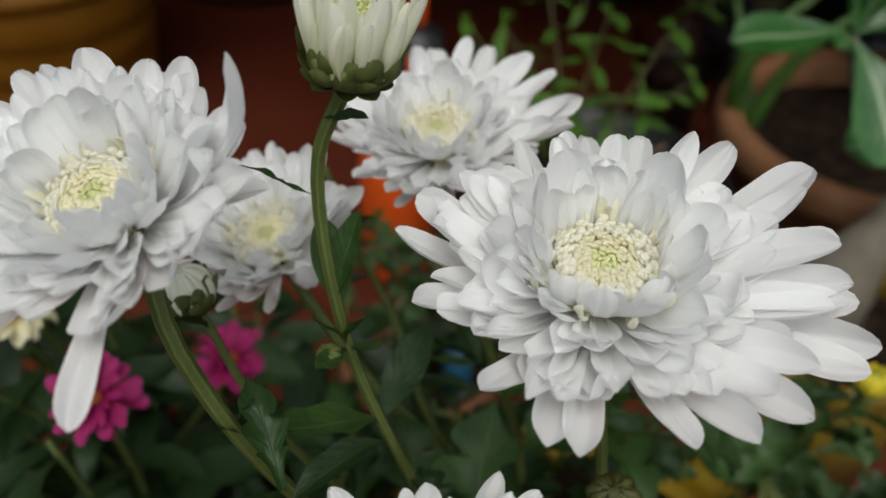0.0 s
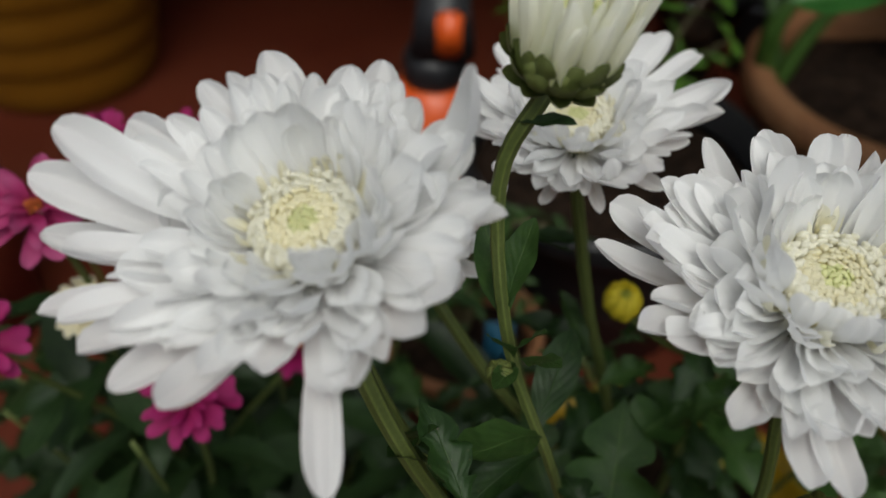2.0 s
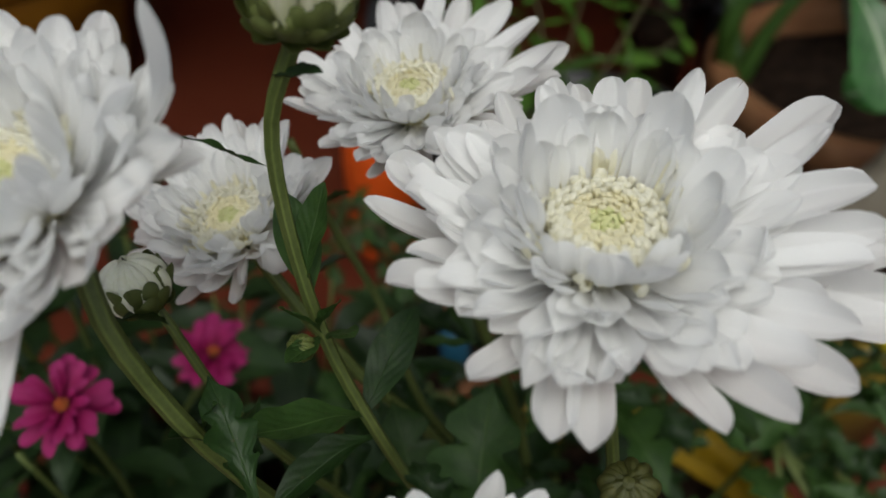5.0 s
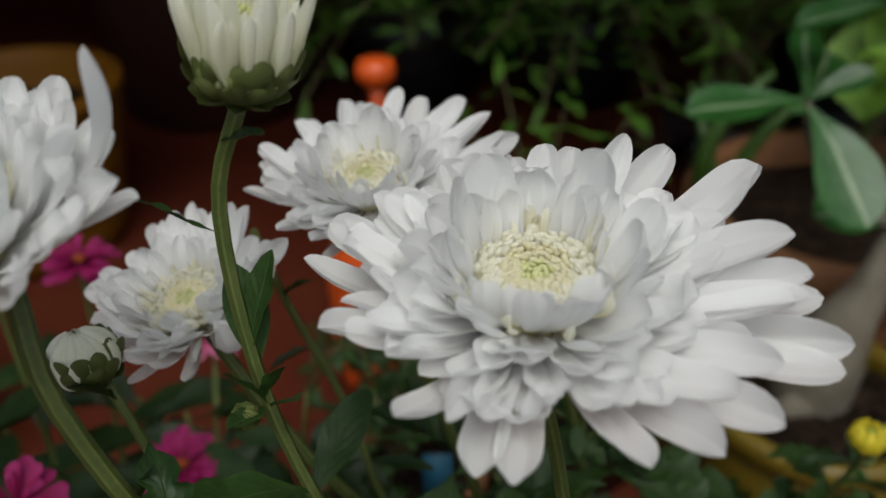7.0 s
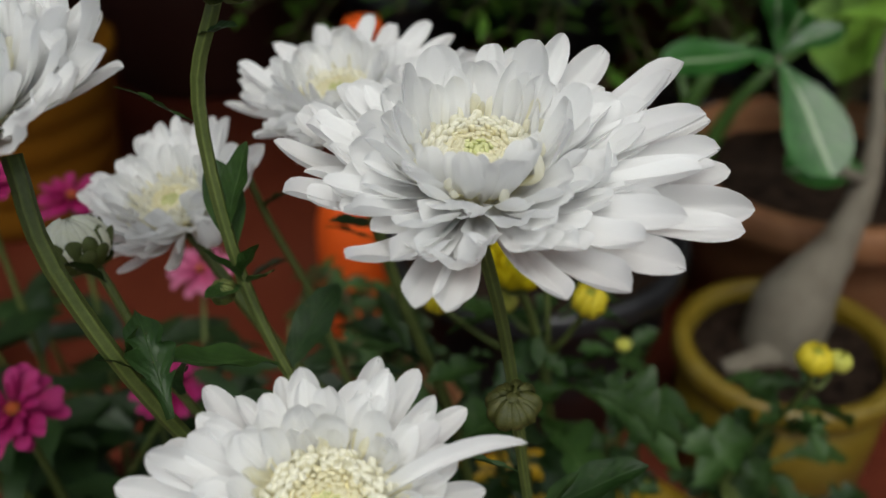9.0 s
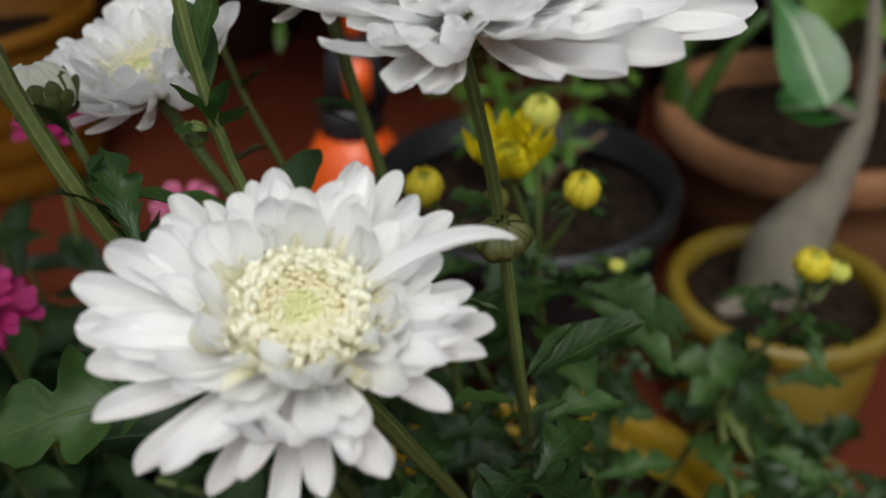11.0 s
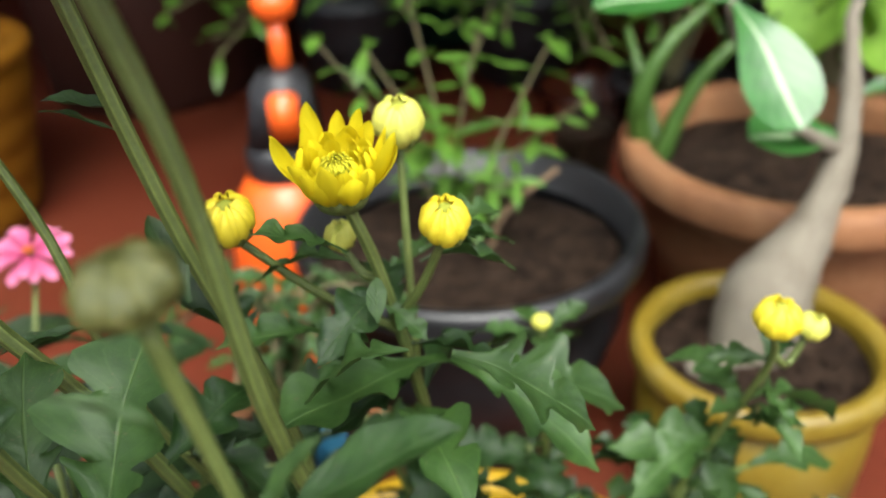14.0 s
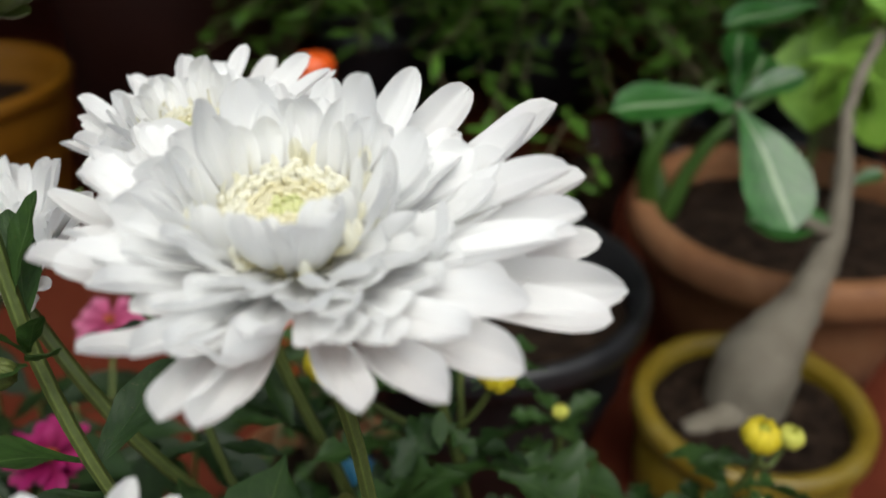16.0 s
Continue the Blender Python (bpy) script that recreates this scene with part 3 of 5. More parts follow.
    rods_part("inner_floret", [s for s in spots if 0.28 <= s[0] < 0.62], CREAM, core, c, ax, fine, r2)
    rods_part("heart", [s for s in spots if s[0] < 0.28], LIMECREAM, core, c, ax, fine * 0.75, r2)
    bm = lathe([(0, 0.25 * radius), (hollow * 0.5 * radius, 0.24 * radius), (hollow * 0.88 * radius, 0.18 * radius), (hollow * 0.75 * radius, 0.08 * radius), (hollow * 0.5 * radius, -0.1 * radius), (0, -0.2 * radius)], 24)
    part("disc", bm, GREEN_CORE, core, at=Matrix.Translation(c) @ Matrix((x, y, z)).transposed().to_4x4())
    return core


def half_open(parent, foot, axis, seed):
    """A flower about to open: a shallow bowl of broad bracts, rings of upright thick petals, a green heart low inside."""
    r2 = random.Random(seed)
    ax = basis(axis)
    z = ax[2]
    foot = Vector(foot)
    m = Matrix.Translation(foot) @ Matrix(ax).transposed().to_4x4()
    cal = part("flower_bud", lathe([(0, 0), (0.0045, 0.0004), (0.009, 0.0028), (0.0118, 0.0066), (0.0126, 0.0105), (0.011, 0.0115), (0, 0.0115)], 28), CALYX, parent, at=m)
    for ring, (n, r, h, rise, ln) in enumerate([(8, 0.004, 0.0006, 16, 0.0088), (10, 0.0086, 0.0024, 46, 0.0092), (12, 0.0112, 0.0062, 70, 0.0088)]):
        for k in range(n):
            set_petal(BRACT, "bract", cal, foot, ax, 2 * math.pi * (k + 0.5 * ring) / n + r2.uniform(-0.12, 0.12), rise + r2.uniform(-8, 8), r, h, ln * r2.uniform(0.88, 1.15), r2, r2.uniform(-0.15, 0.15))
    for n, r, h, rise, ln in ((18, 0.0118, 0.007, 80, 0.0225), (7, 0.0112, 0.007, 81, 0.027), (17, 0.0102, 0.0075, 85, 0.0205), (15, 0.0082, 0.008, 88, 0.0175), (12, 0.0064, 0.0085, 88, 0.0145)):
        for k in range(n):
            set_petal(BUD_PETAL, "petal", cal, foot, ax, 2 * math.pi * k / n + r + r2.uniform(-0.2, 0.2), rise + r2.gauss(0, 4), r * r2.uniform(0.93, 1.05), h, ln * r2.uniform(0.78, 1.14), r2, r2.gauss(0, 0.25), r2.uniform(0.85, 1.2))
    for k in range(70):
        q = math.sqrt((k + 0.5) / 70)
        set_petal(FLORET_GREEN, "floret", cal, foot, ax, k * GOLD, 88 - 10 * q, 0.0062 * q, 0.0175, 0.0035 + 0.003 * q * r2.random(), r2, 0.0, 0.9)
    return cal


def yellow_head(parent, foot, axis, width, height, seed):
    """A half open yellow flower: a bowl of incurved petals round a green eye, with a ring of taller pointed ones outside."""
    r2 = random.Random(seed)
    ax = basis(axis)
    z = ax[2]
    r = width / 2
    foot = Vector(foot)
    cal = head_core(r * 0.7, foot + z * r * 0.48, axis, parent, "yellow_flower", scales=0)
    for k in range(20):
        low = k % 2
        set_petal(SEPAL, "sepal", cal, foot + z * r * (0.35 - 0.22 * low), ax, math.pi * k / 10 + r2.uniform(-0.1, 0.1), 34 + r2.uniform(-10, 10), r * (0.6 - 0.11 * low), 0.0, height * (0.19 - 0.03 * low) * r2.uniform(0.85, 1.15), r2)
    c = foot + z * r * 0.6
    for ring, (n, base, rise, ln) in enumerate(((15, 0.62, 68, 0.96), (15, 0.64, 76, 0.66), (14, 0.56, 83, 0.6), (12, 0.46, 88, 0.52), (9, 0.36, 92, 0.44))):
        for k in range(n):
            set_petal(Y_PETAL if ring == 0 else Y_BOWL, "petal", cal, c, ax, 2 * math.pi * (k + 0.5 * ring) / n + r2.gauss(0, 0.1), rise + r2.gauss(0, 5), r * base, -0.12 * r, height * ln * (r2.uniform(0.72, 1.18) if ring == 0 else r2.uniform(0.9, 1.08)), r2, r2.gauss(0, 0.15))
    for k in range(46):
        q = math.sqrt((k + 0.5) / 46)
        set_petal(Y_FLORET, "floret", cal, c, ax, k * GOLD, 88 - 12 * q, r * 0.36 * q, height * 0.3, height * (0.07 + 0.06 * q), r2)
    return cal


def tight_bud(parent, foot, axis, width, mat_meshes, seed, cover=0.62, name="bud", inner=None, flat=1.0, shut=66, clasp=1.0):
    """A closed bud: petals bend over the top of a ball, the calyx clasps its foot."""
    r2 = random.Random(seed)
    ax = basis(axis)
    x, y, z = ax
    r = width / 2
    m = Matrix.Translation(foot) @ Matrix((x, y, z)).transposed().to_4x4() @ Matrix.Diagonal((1, 1, flat, 1))
    cal = head_core(r * 0.8, Vector(foot) + z * r * 0.55 * flat, axis, parent, name)

    def strips(name, mat, n, r0, th0, th1, w0, w1, bulge, turn):
        for i in range(n):
            bm = bmesh.new()
            a0 = 2 * math.pi * (i + turn) / n + r2.uniform(-0.08, 0.08)
            top = th1 + r2.uniform(-9, 6)
            proud = r2.uniform(0.94, 1.07)
            prev = None
            for s in range(9):
                f = s / 8
                th = radians(th0 + (top - th0) * f)
                w = (w0 + (w1 - w0) * f) * (1 if s < 8 else 0.35)
                grow = r0 * r * proud * (1 + 0.06 * f * (1 - f) * 4)
                ring = []
                for u in (-1, -0.5, 0, 0.5, 1):
                    rr = grow * (1 + bulge * (1 - u * u))
                    a = a0 + w * u / max(0.35, math.cos(th))
                    ring.append(bm.verts.new((math.cos(a) * math.cos(th) * rr, math.sin(a) * math.cos(th) * rr, math.sin(th) * rr + r)))
                if prev:
                    for j in range(4):
                        bm.faces.new((prev[j], prev[j + 1], ring[j + 1], ring[j]))
                prev = ring
            bmesh.ops.recalc_face_normals(bm, faces=bm.faces)
            part(name, bm, mat, cal, at=m)

    strips("petal", mat_meshes, 9, 1.0, -35, shut, 0.42, 0.15, 0.16, 0.0)
    strips("petal", mat_meshes, 9, 0.93, -35, shut + 6, 0.42, 0.14, 0.14, 0.5)
    strips("sepal", CALYX, 8, 1.05, -62, -8 + 60 * (cover - 0.45), 0.3 * clasp, 0.09 * clasp, 0.05, 0.3)
    strips("sepal", CALYX, 8, 1.07, -66, -24 + 60 * (cover - 0.45), 0.26 * clasp, 0.08 * clasp, 0.05, 0.8)
    part("bud_core", lathe([(0, 0.15 * r), (0.5 * r, 0.3 * r), (0.84 * r, 0.75 * r), (0.88 * r, 1.05 * r), (0.76 * r, 1.45 * r), (0.5 * r, 1.72 * r), (0, 1.84 * r)], 18), mat_meshes, cal, at=m)
    part("eye", lathe([(0, 1.93 * r), (0.2 * r, 1.91 * r), (0.34 * r, 1.82 * r), (0.3 * r, 1.7 * r), (0, 1.66 * r)], 14), inner or Y_EYE, cal, at=m)
    return cal


def lobed(lobes, depth, sharp=0.28):
    """Outline of a chrysanthemum leaf with blunt, forward lobes and small teeth, or a plain oval leaf with lobes 0."""
    def w(t):
        if t < 0.14:
            return (0.035 + 0.08 * t, 0.0)
        s = (t - 0.14) / 0.86
        body = sharp * math.sin(math.pi * min(1, 0.05 + 0.95 * s ** 1.15)) ** 0.6 * (1.08 - 0.2 * s)
        if lobes:
            phase = (s * lobes + 0.1) % 1.0
            wave = math.sin(math.pi * min(1, phase * 1.08)) ** 0.6 if phase < 0.93 else 0.1
            body *= 1 - depth * (1 - wave) * (1 - 0.45 * s)
            tooth = (s * lobes * 3.0) % 1.0
            body *= 1 - 0.07 * tooth
            return (max(0.012, body), 0.16 * wave * (1 - s) - 0.03)
        return (max(0.012, body), 0.0)
    return w


def spoon(sharp):
    """Outline of an adenium leaf, widest well past the middle with a blunt end."""
    return lambda t: max(0.012, sharp * (0.1 + 0.9 * math.sin(0.5 * math.pi * min(1, t / 0.68)) ** 1.6) * (1 if t < 0.68 else max(0, 1 - ((t - 0.68) / 0.32) ** 2.4) ** 0.55))


def leaf_set(mat, lobes, depth, sharp, variants, rows, seed, bend=0.25, cup=0.35):
    r2 = random.Random(seed)
    out = []
    for k in range(variants):
        b, ph, cp, sw = bend * r2.uniform(0.3, 1.6), r2.uniform(0, 6), cup * r2.uniform(0.2, 1.5), r2.uniform(-0.12, 0.12)
        me = sheet("leaf", spoon(sharp * r2.uniform(0.9, 1.1)) if lobes < 0 else lobed(lobes, depth * r2.uniform(0.8, 1.15), sharp * r2.uniform(0.85, 1.15)),
                   lambda t: 0.12 * t - b * t * t + 0.014 * math.sin(9 * t + ph), rows, 6 if lobes > 0 else 4, cp, lambda t: sw * t * t, ripple=0.24 if lobes > 0 else 0.12 if lobes == 0 else 0.02, phase=ph)
        me.materials.append(mat)
        out.append(me)
    return out


L_MUM = leaf_set(MUM_LEAF, 3.0, 0.72, 0.25, 7, 44, 21, 0.45, 0.5)
L_PALE = leaf_set(MUM_LEAF_PALE, 3.0, 0.75, 0.25, 7, 44, 22, 0.45, 0.5)
L_OVAL = leaf_set(MUM_LEAF, 0, 0, 0.2, 4, 12, 23)
L_OVAL_PALE = leaf_set(MUM_LEAF_PALE, 0, 0, 0.2, 4, 12, 28)
L_ZIN = leaf_set(ZIN_LEAF, 0, 0, 0.17, 5, 8, 24)
L_ADEN = leaf_set(ADENIUM_LEAF, -1, 0, 0.27, 4, 16, 25, 0.12, 0.12)
L_BUSH = leaf_set(BUSH_LEAF, 0, 0, 0.125, 6, 7, 26)
L_LIME = leaf_set(LIME_LEAF, 0, 0, 0.24, 3, 8, 27)


def leaf(parent, foot, tip, meshes, roll=0.0, broad=1.0, k=None, name="leaf"):
    d = Vector(tip) - Vector(foot)
    n = d.length
    me = meshes[rng.randrange(len(meshes)) if k is None else k % len(meshes)]
    return part(name, me, None, parent, at=aim(foot, d, roll, (n * broad, n, n)))


def stem(parent, points, r0, r1, ribs=0.26, name="stem", n=18, mat=None):
    return part(name, tube(points, r0 * 0.92, r1 * 0.92, n, 18, ribs), mat or STEM, parent)


def along(points, s):
    return smooth_path(points, 101)[int(round(s * 100))]


def leafy(parent, points, s0, s1, count, size, meshes, seed, down=0.1, mats2=None):
    """Alternate leaves up a stem."""
    r2 = random.Random(seed)
    for i in range(count):
        s = s0 + (s1 - s0) * (i + 0.5) / count
        f = along(points, s)
        a = i * GOLD + r2.uniform(-0.4, 0.4) + seed
        ln = size * r2.uniform(0.7, 1.2)
        tip = f + Vector((math.cos(a), math.sin(a), r2.uniform(-down, 0.55))).normalized() * ln
        leaf(parent, f, tip, mats2 if mats2 and r2.random() < 0.4 else meshes, r2.uniform(-0.5, 0.5), r2.uniform(0.85, 1.2))

# ---- the setting ----
def box(x0, x1, y0, y1, z0, z1, bevel=0.0):
    bm = bmesh.new()
    bmesh.ops.create_cube(bm, size=1.0, matrix=Matrix.Translation(((x0 + x1) / 2, (y0 + y1) / 2, (z0 + z1) / 2)) @ Matrix.Diagonal((x1 - x0, y1 - y0, z1 - z0, 1)))
    if bevel:
        bmesh.ops.bevel(bm, geom=bm.edges[:], offset=bevel, segments=2, affect="EDGES")
    return bm


def setting(name, bm, mat, label, category):
    ob = part(name, bm, mat)
    for p in ob.data.polygons:
        p.use_smooth = False
    return tagged(ob, label, category, kind="structure")


setting("floor", box(-4.15, 4.15, -1.45, 3.15, -0.1, 0), FLOOR, "red oxide coated cement terrace floor", "floor")
setting("wall_north", box(-4, 4, 3.0, 3.15, 0, 1.6), WALL, "dark brown house wall behind the plants", "wall")
setting("wall_west", box(-4.15, -4, -1.45, 3.15, 0, 1.6), WALL, "dark brown side wall of the terrace", "wall")
setting("wall_east", box(4, 4.15, -1.45, 3.15, 0, 1.6), WALL, "dark brown side wall of the terrace", "wall")
# unseen wall, kept pale so it throws fill light onto the flower fronts
setting("wall_south", box(-4, 4, -1.45, -1.3, 0, 0.8), BOUNCE_CREAM, "plain unseen cream wall added to bounce light onto the flowers", "wall")
# unseen slab, added to keep skylight off the rear floor and pots
setting("ceiling", box(-4.15, 4.15, 0.76, 3.15, 1.6, 1.7), SHADE_SLAB, "plain unseen slab added to shade the rear", "ceiling")
# unseen beam, added to cut more sky from the drum and back wall
setting("beam", box(-4, 4, 0.78, 0.9, 1.24, 1.598), SHADE_SLAB, "plain unseen beam added to deepen the shade behind", "beam")

# ---- pots ----
def pot(name, at, profile, soil_r, soil_z, mat, label, rim=None, wobble=0.0, soil=True, category="plant pot"):
    """A pot: body, rim and its soil."""
    t = thing(name, at, label, category)
    here = Matrix.Translation(at)
    part("body", lathe(profile, 64, wobble), mat, t, at=here)
    if rim:
        part("rim", lathe(rim, 64, wobble), mat, t, at=here)
    if soil:
        bm = lathe([(0, soil_z + 0.004), *[(soil_r * k / 10, soil_z + 0.004 - 0.005 * (k / 10) ** 2) for k in range(1, 11)], (soil_r, soil_z - 0.02), (0, soil_z - 0.02)], 48)
        for v in bm.verts:
            if v.co.z > soil_z - 0.01:
                v.co.z += 0.007 * noise.noise(v.co * 45) + 0.008 * noise.noise(v.co * 14)
        part("soil", bm, SOIL, t, "dark crumbly potting soil", at=here)
        r2 = random.Random(int(soil_r * 1e4))
        bm = bmesh.new()
        for k in range(110):
            q, a, r = soil_r * 0.94 * math.sqrt((k + 0.5) / 110), k * GOLD, r2.choice((0.002, 0.003, 0.0045, 0.007)) * r2.uniform(0.7, 1.2)
            x, y = q * math.cos(a), q * math.sin(a)
            z = soil_z + 0.004 - 0.005 * (q / soil_r) ** 2
            z += 0.007 * noise.noise(Vector((x, y, z)) * 45) + 0.008 * noise.noise(Vector((x, y, z)) * 14)
            bmesh.ops.create_icosphere(bm, subdivisions=1, radius=r, matrix=Matrix.Translation((x, y, z + r * 0.2)) @ Matrix.Rotation(r2.uniform(0, 3), 4, "Z") @ Matrix.Diagonal((1, r2.uniform(0.6, 1.1), r2.uniform(0.5, 0.8), 1)))
        tagged(part("grit", bm, SOIL, t, "clods and grit on the soil", at=here), kind="stuff")
    return t


def walls(r_top, r_foot, h, thick):
    return [(0, 0), (r_foot, 0), (r_foot + (r_top - r_foot) * 0.5, h * 0.5), (r_top - thick * 0.4, h - 0.004), (r_top - thick, h - 0.004), (r_top - thick * 1.1, h * 0.6), (r_foot - thick, thick), (0, thick)]


def ring(r, z, w, h):
    """A rounded rim: outer radius r, top z, width w, height h."""
    return [(r - w, z - h), (r - 0.12 * w, z - h), (r, z - 0.75 * h), (r, z - 0.25 * h), (r - 0.2 * w, z - 0.02 * h), (r - 0.5 * w, z), (r - 0.82 * w, z - 0.08 * h), (r - w, z - 0.35 * h), (r - w, z - h)]


pot("clay_pot", (0.374, 0.668, 0), walls(0.112, 0.102, 0.177, 0.014), 0.098, 0.156, YPOT, "yellow painted clay pot with chipped rim and dark soil", ring(0.117, 0.178, 0.02, 0.026))
pot("plastic_pot", (0.114, 0.796, 0), walls(0.166, 0.12, 0.242, 0.008), 0.155, 0.2, BLACKPOT, "black plastic pot with a broad rim and brown soil", ring(0.176, 0.245, 0.018, 0.03))
pot("terracotta_pot", (0.504, 0.956, 0), walls(0.186, 0.13, 0.24, 0.016), 0.165, 0.205, TERRA, "large terracotta pot with a thick pale rim", ring(0.202, 0.247, 0.036, 0.044))
pot("yellow_pot", (0.09, 0.325, 0), walls(0.155, 0.12, 0.195, 0.008), 0.145, 0.165, YPLASTIC, "wide yellow plastic pot full of chrysanthemums", ring(0.166, 0.21, 0.022, 0.02))

# ---- white chrysanthemums, all rooted in the yellow plastic pot ----
POT_SOIL = 0.168
MUMS = "white chrysanthemums"


def mum(root, label, name="chrysanthemum", category="flower", group=MUMS):
    return thing(name, (root[0], root[1], POT_SOIL), label, category, group)


def neck(centre, axis, radius, deep=0.42):
    return Vector(centre) - Vector(axis).normalized() * deep * radius


# big bloom with a drooping petal, leaning away from the others
a_mum = mum((0.03, 0.29), "large white chrysanthemum with one petal hanging down")
A_C, A_AX = (-0.0915, 0.159, 0.68), (-0.22, -0.33, 1)
bloom(a_mum, A_C, A_AX, 0.049, 135, 31, rim=[(127, 42, 0.83), (106, 37, 0.74), (89, 36, 0.70), (63, 29, 0.67), (25, 43, 1.04, PETAL_CURL), (0, 15, 0.76), (169, 22, 1.26), (158, 17, 1.12), (-180, 17, 1.15), (-117, 26, 0.92), (-147, 19, 0.99), (-133, 21, 0.96), (-164, 12, 1.15), (142, 34, 0.82), (-81, 10, 1.06, PETAL_HANG), (154, 30, 0.89), (34, 25, 0.71), (118, 39, 0.81)], cup=0.1, loose=1.1, folds=0.05)
A_LINE = [(0.03, 0.29, 0.17), (-0.024, 0.215, 0.4), (-0.06, 0.165, 0.556), (-0.08, 0.158, 0.625), neck(A_C, A_AX, 0.057)]
stem(a_mum, A_LINE, 0.0022, 0.0024)
for (foot, tip), m in zip([
    ((-0.053, 0.143, 0.586), (-0.062, 0.163, 0.612)),
    ((-0.058, 0.166, 0.574), (-0.076, 0.197, 0.569)),
    ((-0.064, 0.168, 0.575), (-0.074, 0.155, 0.600)),
], (L_MUM, L_MUM, L_OVAL)):
    leaf(a_mum, foot, tip, m)
for foot, tip, wide_ in [((-0.052, 0.176, 0.52), (-0.072, 0.168, 0.545), 0.5), ((-0.07, 0.162, 0.59), (-0.062, 0.158, 0.607), 0.6), ((-0.036, 0.198, 0.45), (-0.014, 0.18, 0.475), 1.1)]:
    leaf(a_mum, foot, tip, L_OVAL_PALE, 0.2, wide_)
leafy(a_mum, A_LINE, 0.15, 0.4, 5, 0.04, L_MUM, 1)

# big bloom
b_mum = mum((0.075, 0.3), "large open white chrysanthemum on an upright stem")
B_C, B_AX = (0.0348, 0.174, 0.6535), (0.02, -0.2, 1)
bloom(b_mum, B_C, B_AX, 0.06, 142, 32, hollow=0.23, rim=[(92, 11, 0.79), (74, 26, 0.73), (48, 22, 0.90), (29, 21, 1.06), (12, 15, 1.00), (-15, 10, 1.08), (-21, 9, 1.05), (-6, 14, 0.99), (-55, 14, 0.86), (-70, 16, 0.79), (-107, 14, 0.78), (-99, 16, 0.81), (-128, 21, 0.77), (-162, 20, 0.78), (168, 12, 0.85), (154, 12, 0.84), (114, 12, 0.81), (-41, 13, 0.93)], folds=0.05, flat=0.15, lop=0.03)
B_LINE = [(0.075, 0.3, 0.17), (0.062, 0.23, 0.4), (0.051, 0.186, 0.52), (0.043, 0.184, 0.583), neck(B_C, B_AX, 0.066)]
stem(b_mum, B_LINE, 0.0017, 0.0021)
for foot, tip, wide_ in [((0.0494, 0.1563, 0.515), (0.0281, 0.144, 0.5284), 0.95), ((0.052, 0.153, 0.529), (0.0665, 0.156, 0.5464), 0.62), ((0.053, 0.158, 0.508), (0.0411, 0.165, 0.494), 0.85),
                         ((0.053, 0.157, 0.508), (0.066, 0.156, 0.516), 0.6), ((0.0454, 0.145, 0.56), (0.0273, 0.146, 0.5667), 0.3)]:
    leaf(b_mum, foot, tip, L_OVAL_PALE, 0.2, wide_)
leaf(b_mum, (0.0555, 0.164, 0.518), (0.0891, 0.1666, 0.5412), L_OVAL, 0.1, 0.85, 3)
leaf(b_mum, (0.062, 0.176, 0.47), (0.034, 0.163, 0.468), L_MUM, 0.2, 1.0, 5)
for foot, tip in [((0.056, 0.158, 0.491), (0.076, 0.175, 0.499)), ((0.052, 0.130, 0.512), (0.034, 0.104, 0.527)), ((0.053, 0.128, 0.510), (0.071, 0.148, 0.522)),
                  ((0.053, 0.128, 0.510), (0.060, 0.107, 0.533)), ((0.018, 0.133, 0.499), (0.025, 0.160, 0.504))]:
    leaf(b_mum, foot, tip, L_MUM, rng.uniform(-0.3, 0.3), 1.2)
for foot, tip, set_, wide_ in [((0.058, 0.168, 0.492), (0.082, 0.172, 0.508), L_PALE, 1.0), ((0.053, 0.172, 0.48), (0.08, 0.19, 0.492), L_PALE, 1.2)]:
    leaf(b_mum, foot, tip, set_, 0.2, wide_)
leafy(b_mum, B_LINE, 0.12, 0.42, 7, 0.036, L_MUM, 2)
tight_bud(b_mum, (0.044, 0.148, 0.580), (-0.1, -0.15, 1), 0.0135, BUD_GREEN, 5, 0.3, name="side_bud", inner=BUD_GREEN, flat=0.72)
stem(b_mum, [(0.0605, 0.215, 0.42), (0.056, 0.172, 0.485), (0.051, 0.157, 0.525), (0.044, 0.148, 0.582)], 0.0014, 0.0014, name="side_stem")

# the one behind
c_mum = mum((0.05, 0.33), "white chrysanthemum behind the others with ragged petals")
C_C, C_AX = (-0.0165, 0.278, 0.629), (-0.06, -0.18, 1)
bloom(c_mum, C_C, C_AX, 0.049, 135, 33, rim=[(70, 12, 1.03), (55, 11, 1.05), (13, 18, 1.06), (2, 15, 0.94), (122, 10, 0.97), (156, 20, 0.85), (-113, 7, 0.58), (179, 14, 0.82), (36, 16, 1.04), (95, 13, 0.94), (-81, 6, 0.61), (-45, 8, 0.66)], loose=1.15, folds=0.06, flat=0.1)
C_LINE = [(0.05, 0.33, 0.17), (0.03, 0.3, 0.4), (0.002, 0.288, 0.52), neck(C_C, C_AX, 0.056)]
stem(c_mum, C_LINE, 0.0026, 0.0024)
leaf(c_mum, (-0.005, 0.285, 0.56), (-0.027, 0.284, 0.566), L_OVAL)
leaf(c_mum, (-0.007, 0.287, 0.552), (-0.029, 0.286, 0.563), L_OVAL_PALE, 0.2, 0.4)
leaf(c_mum, (0.014, 0.293, 0.468), (-0.02, 0.305, 0.506), L_MUM, 0.2, 1.0, 2)
leafy(c_mum, C_LINE, 0.2, 0.5, 6, 0.04, L_MUM, 3)

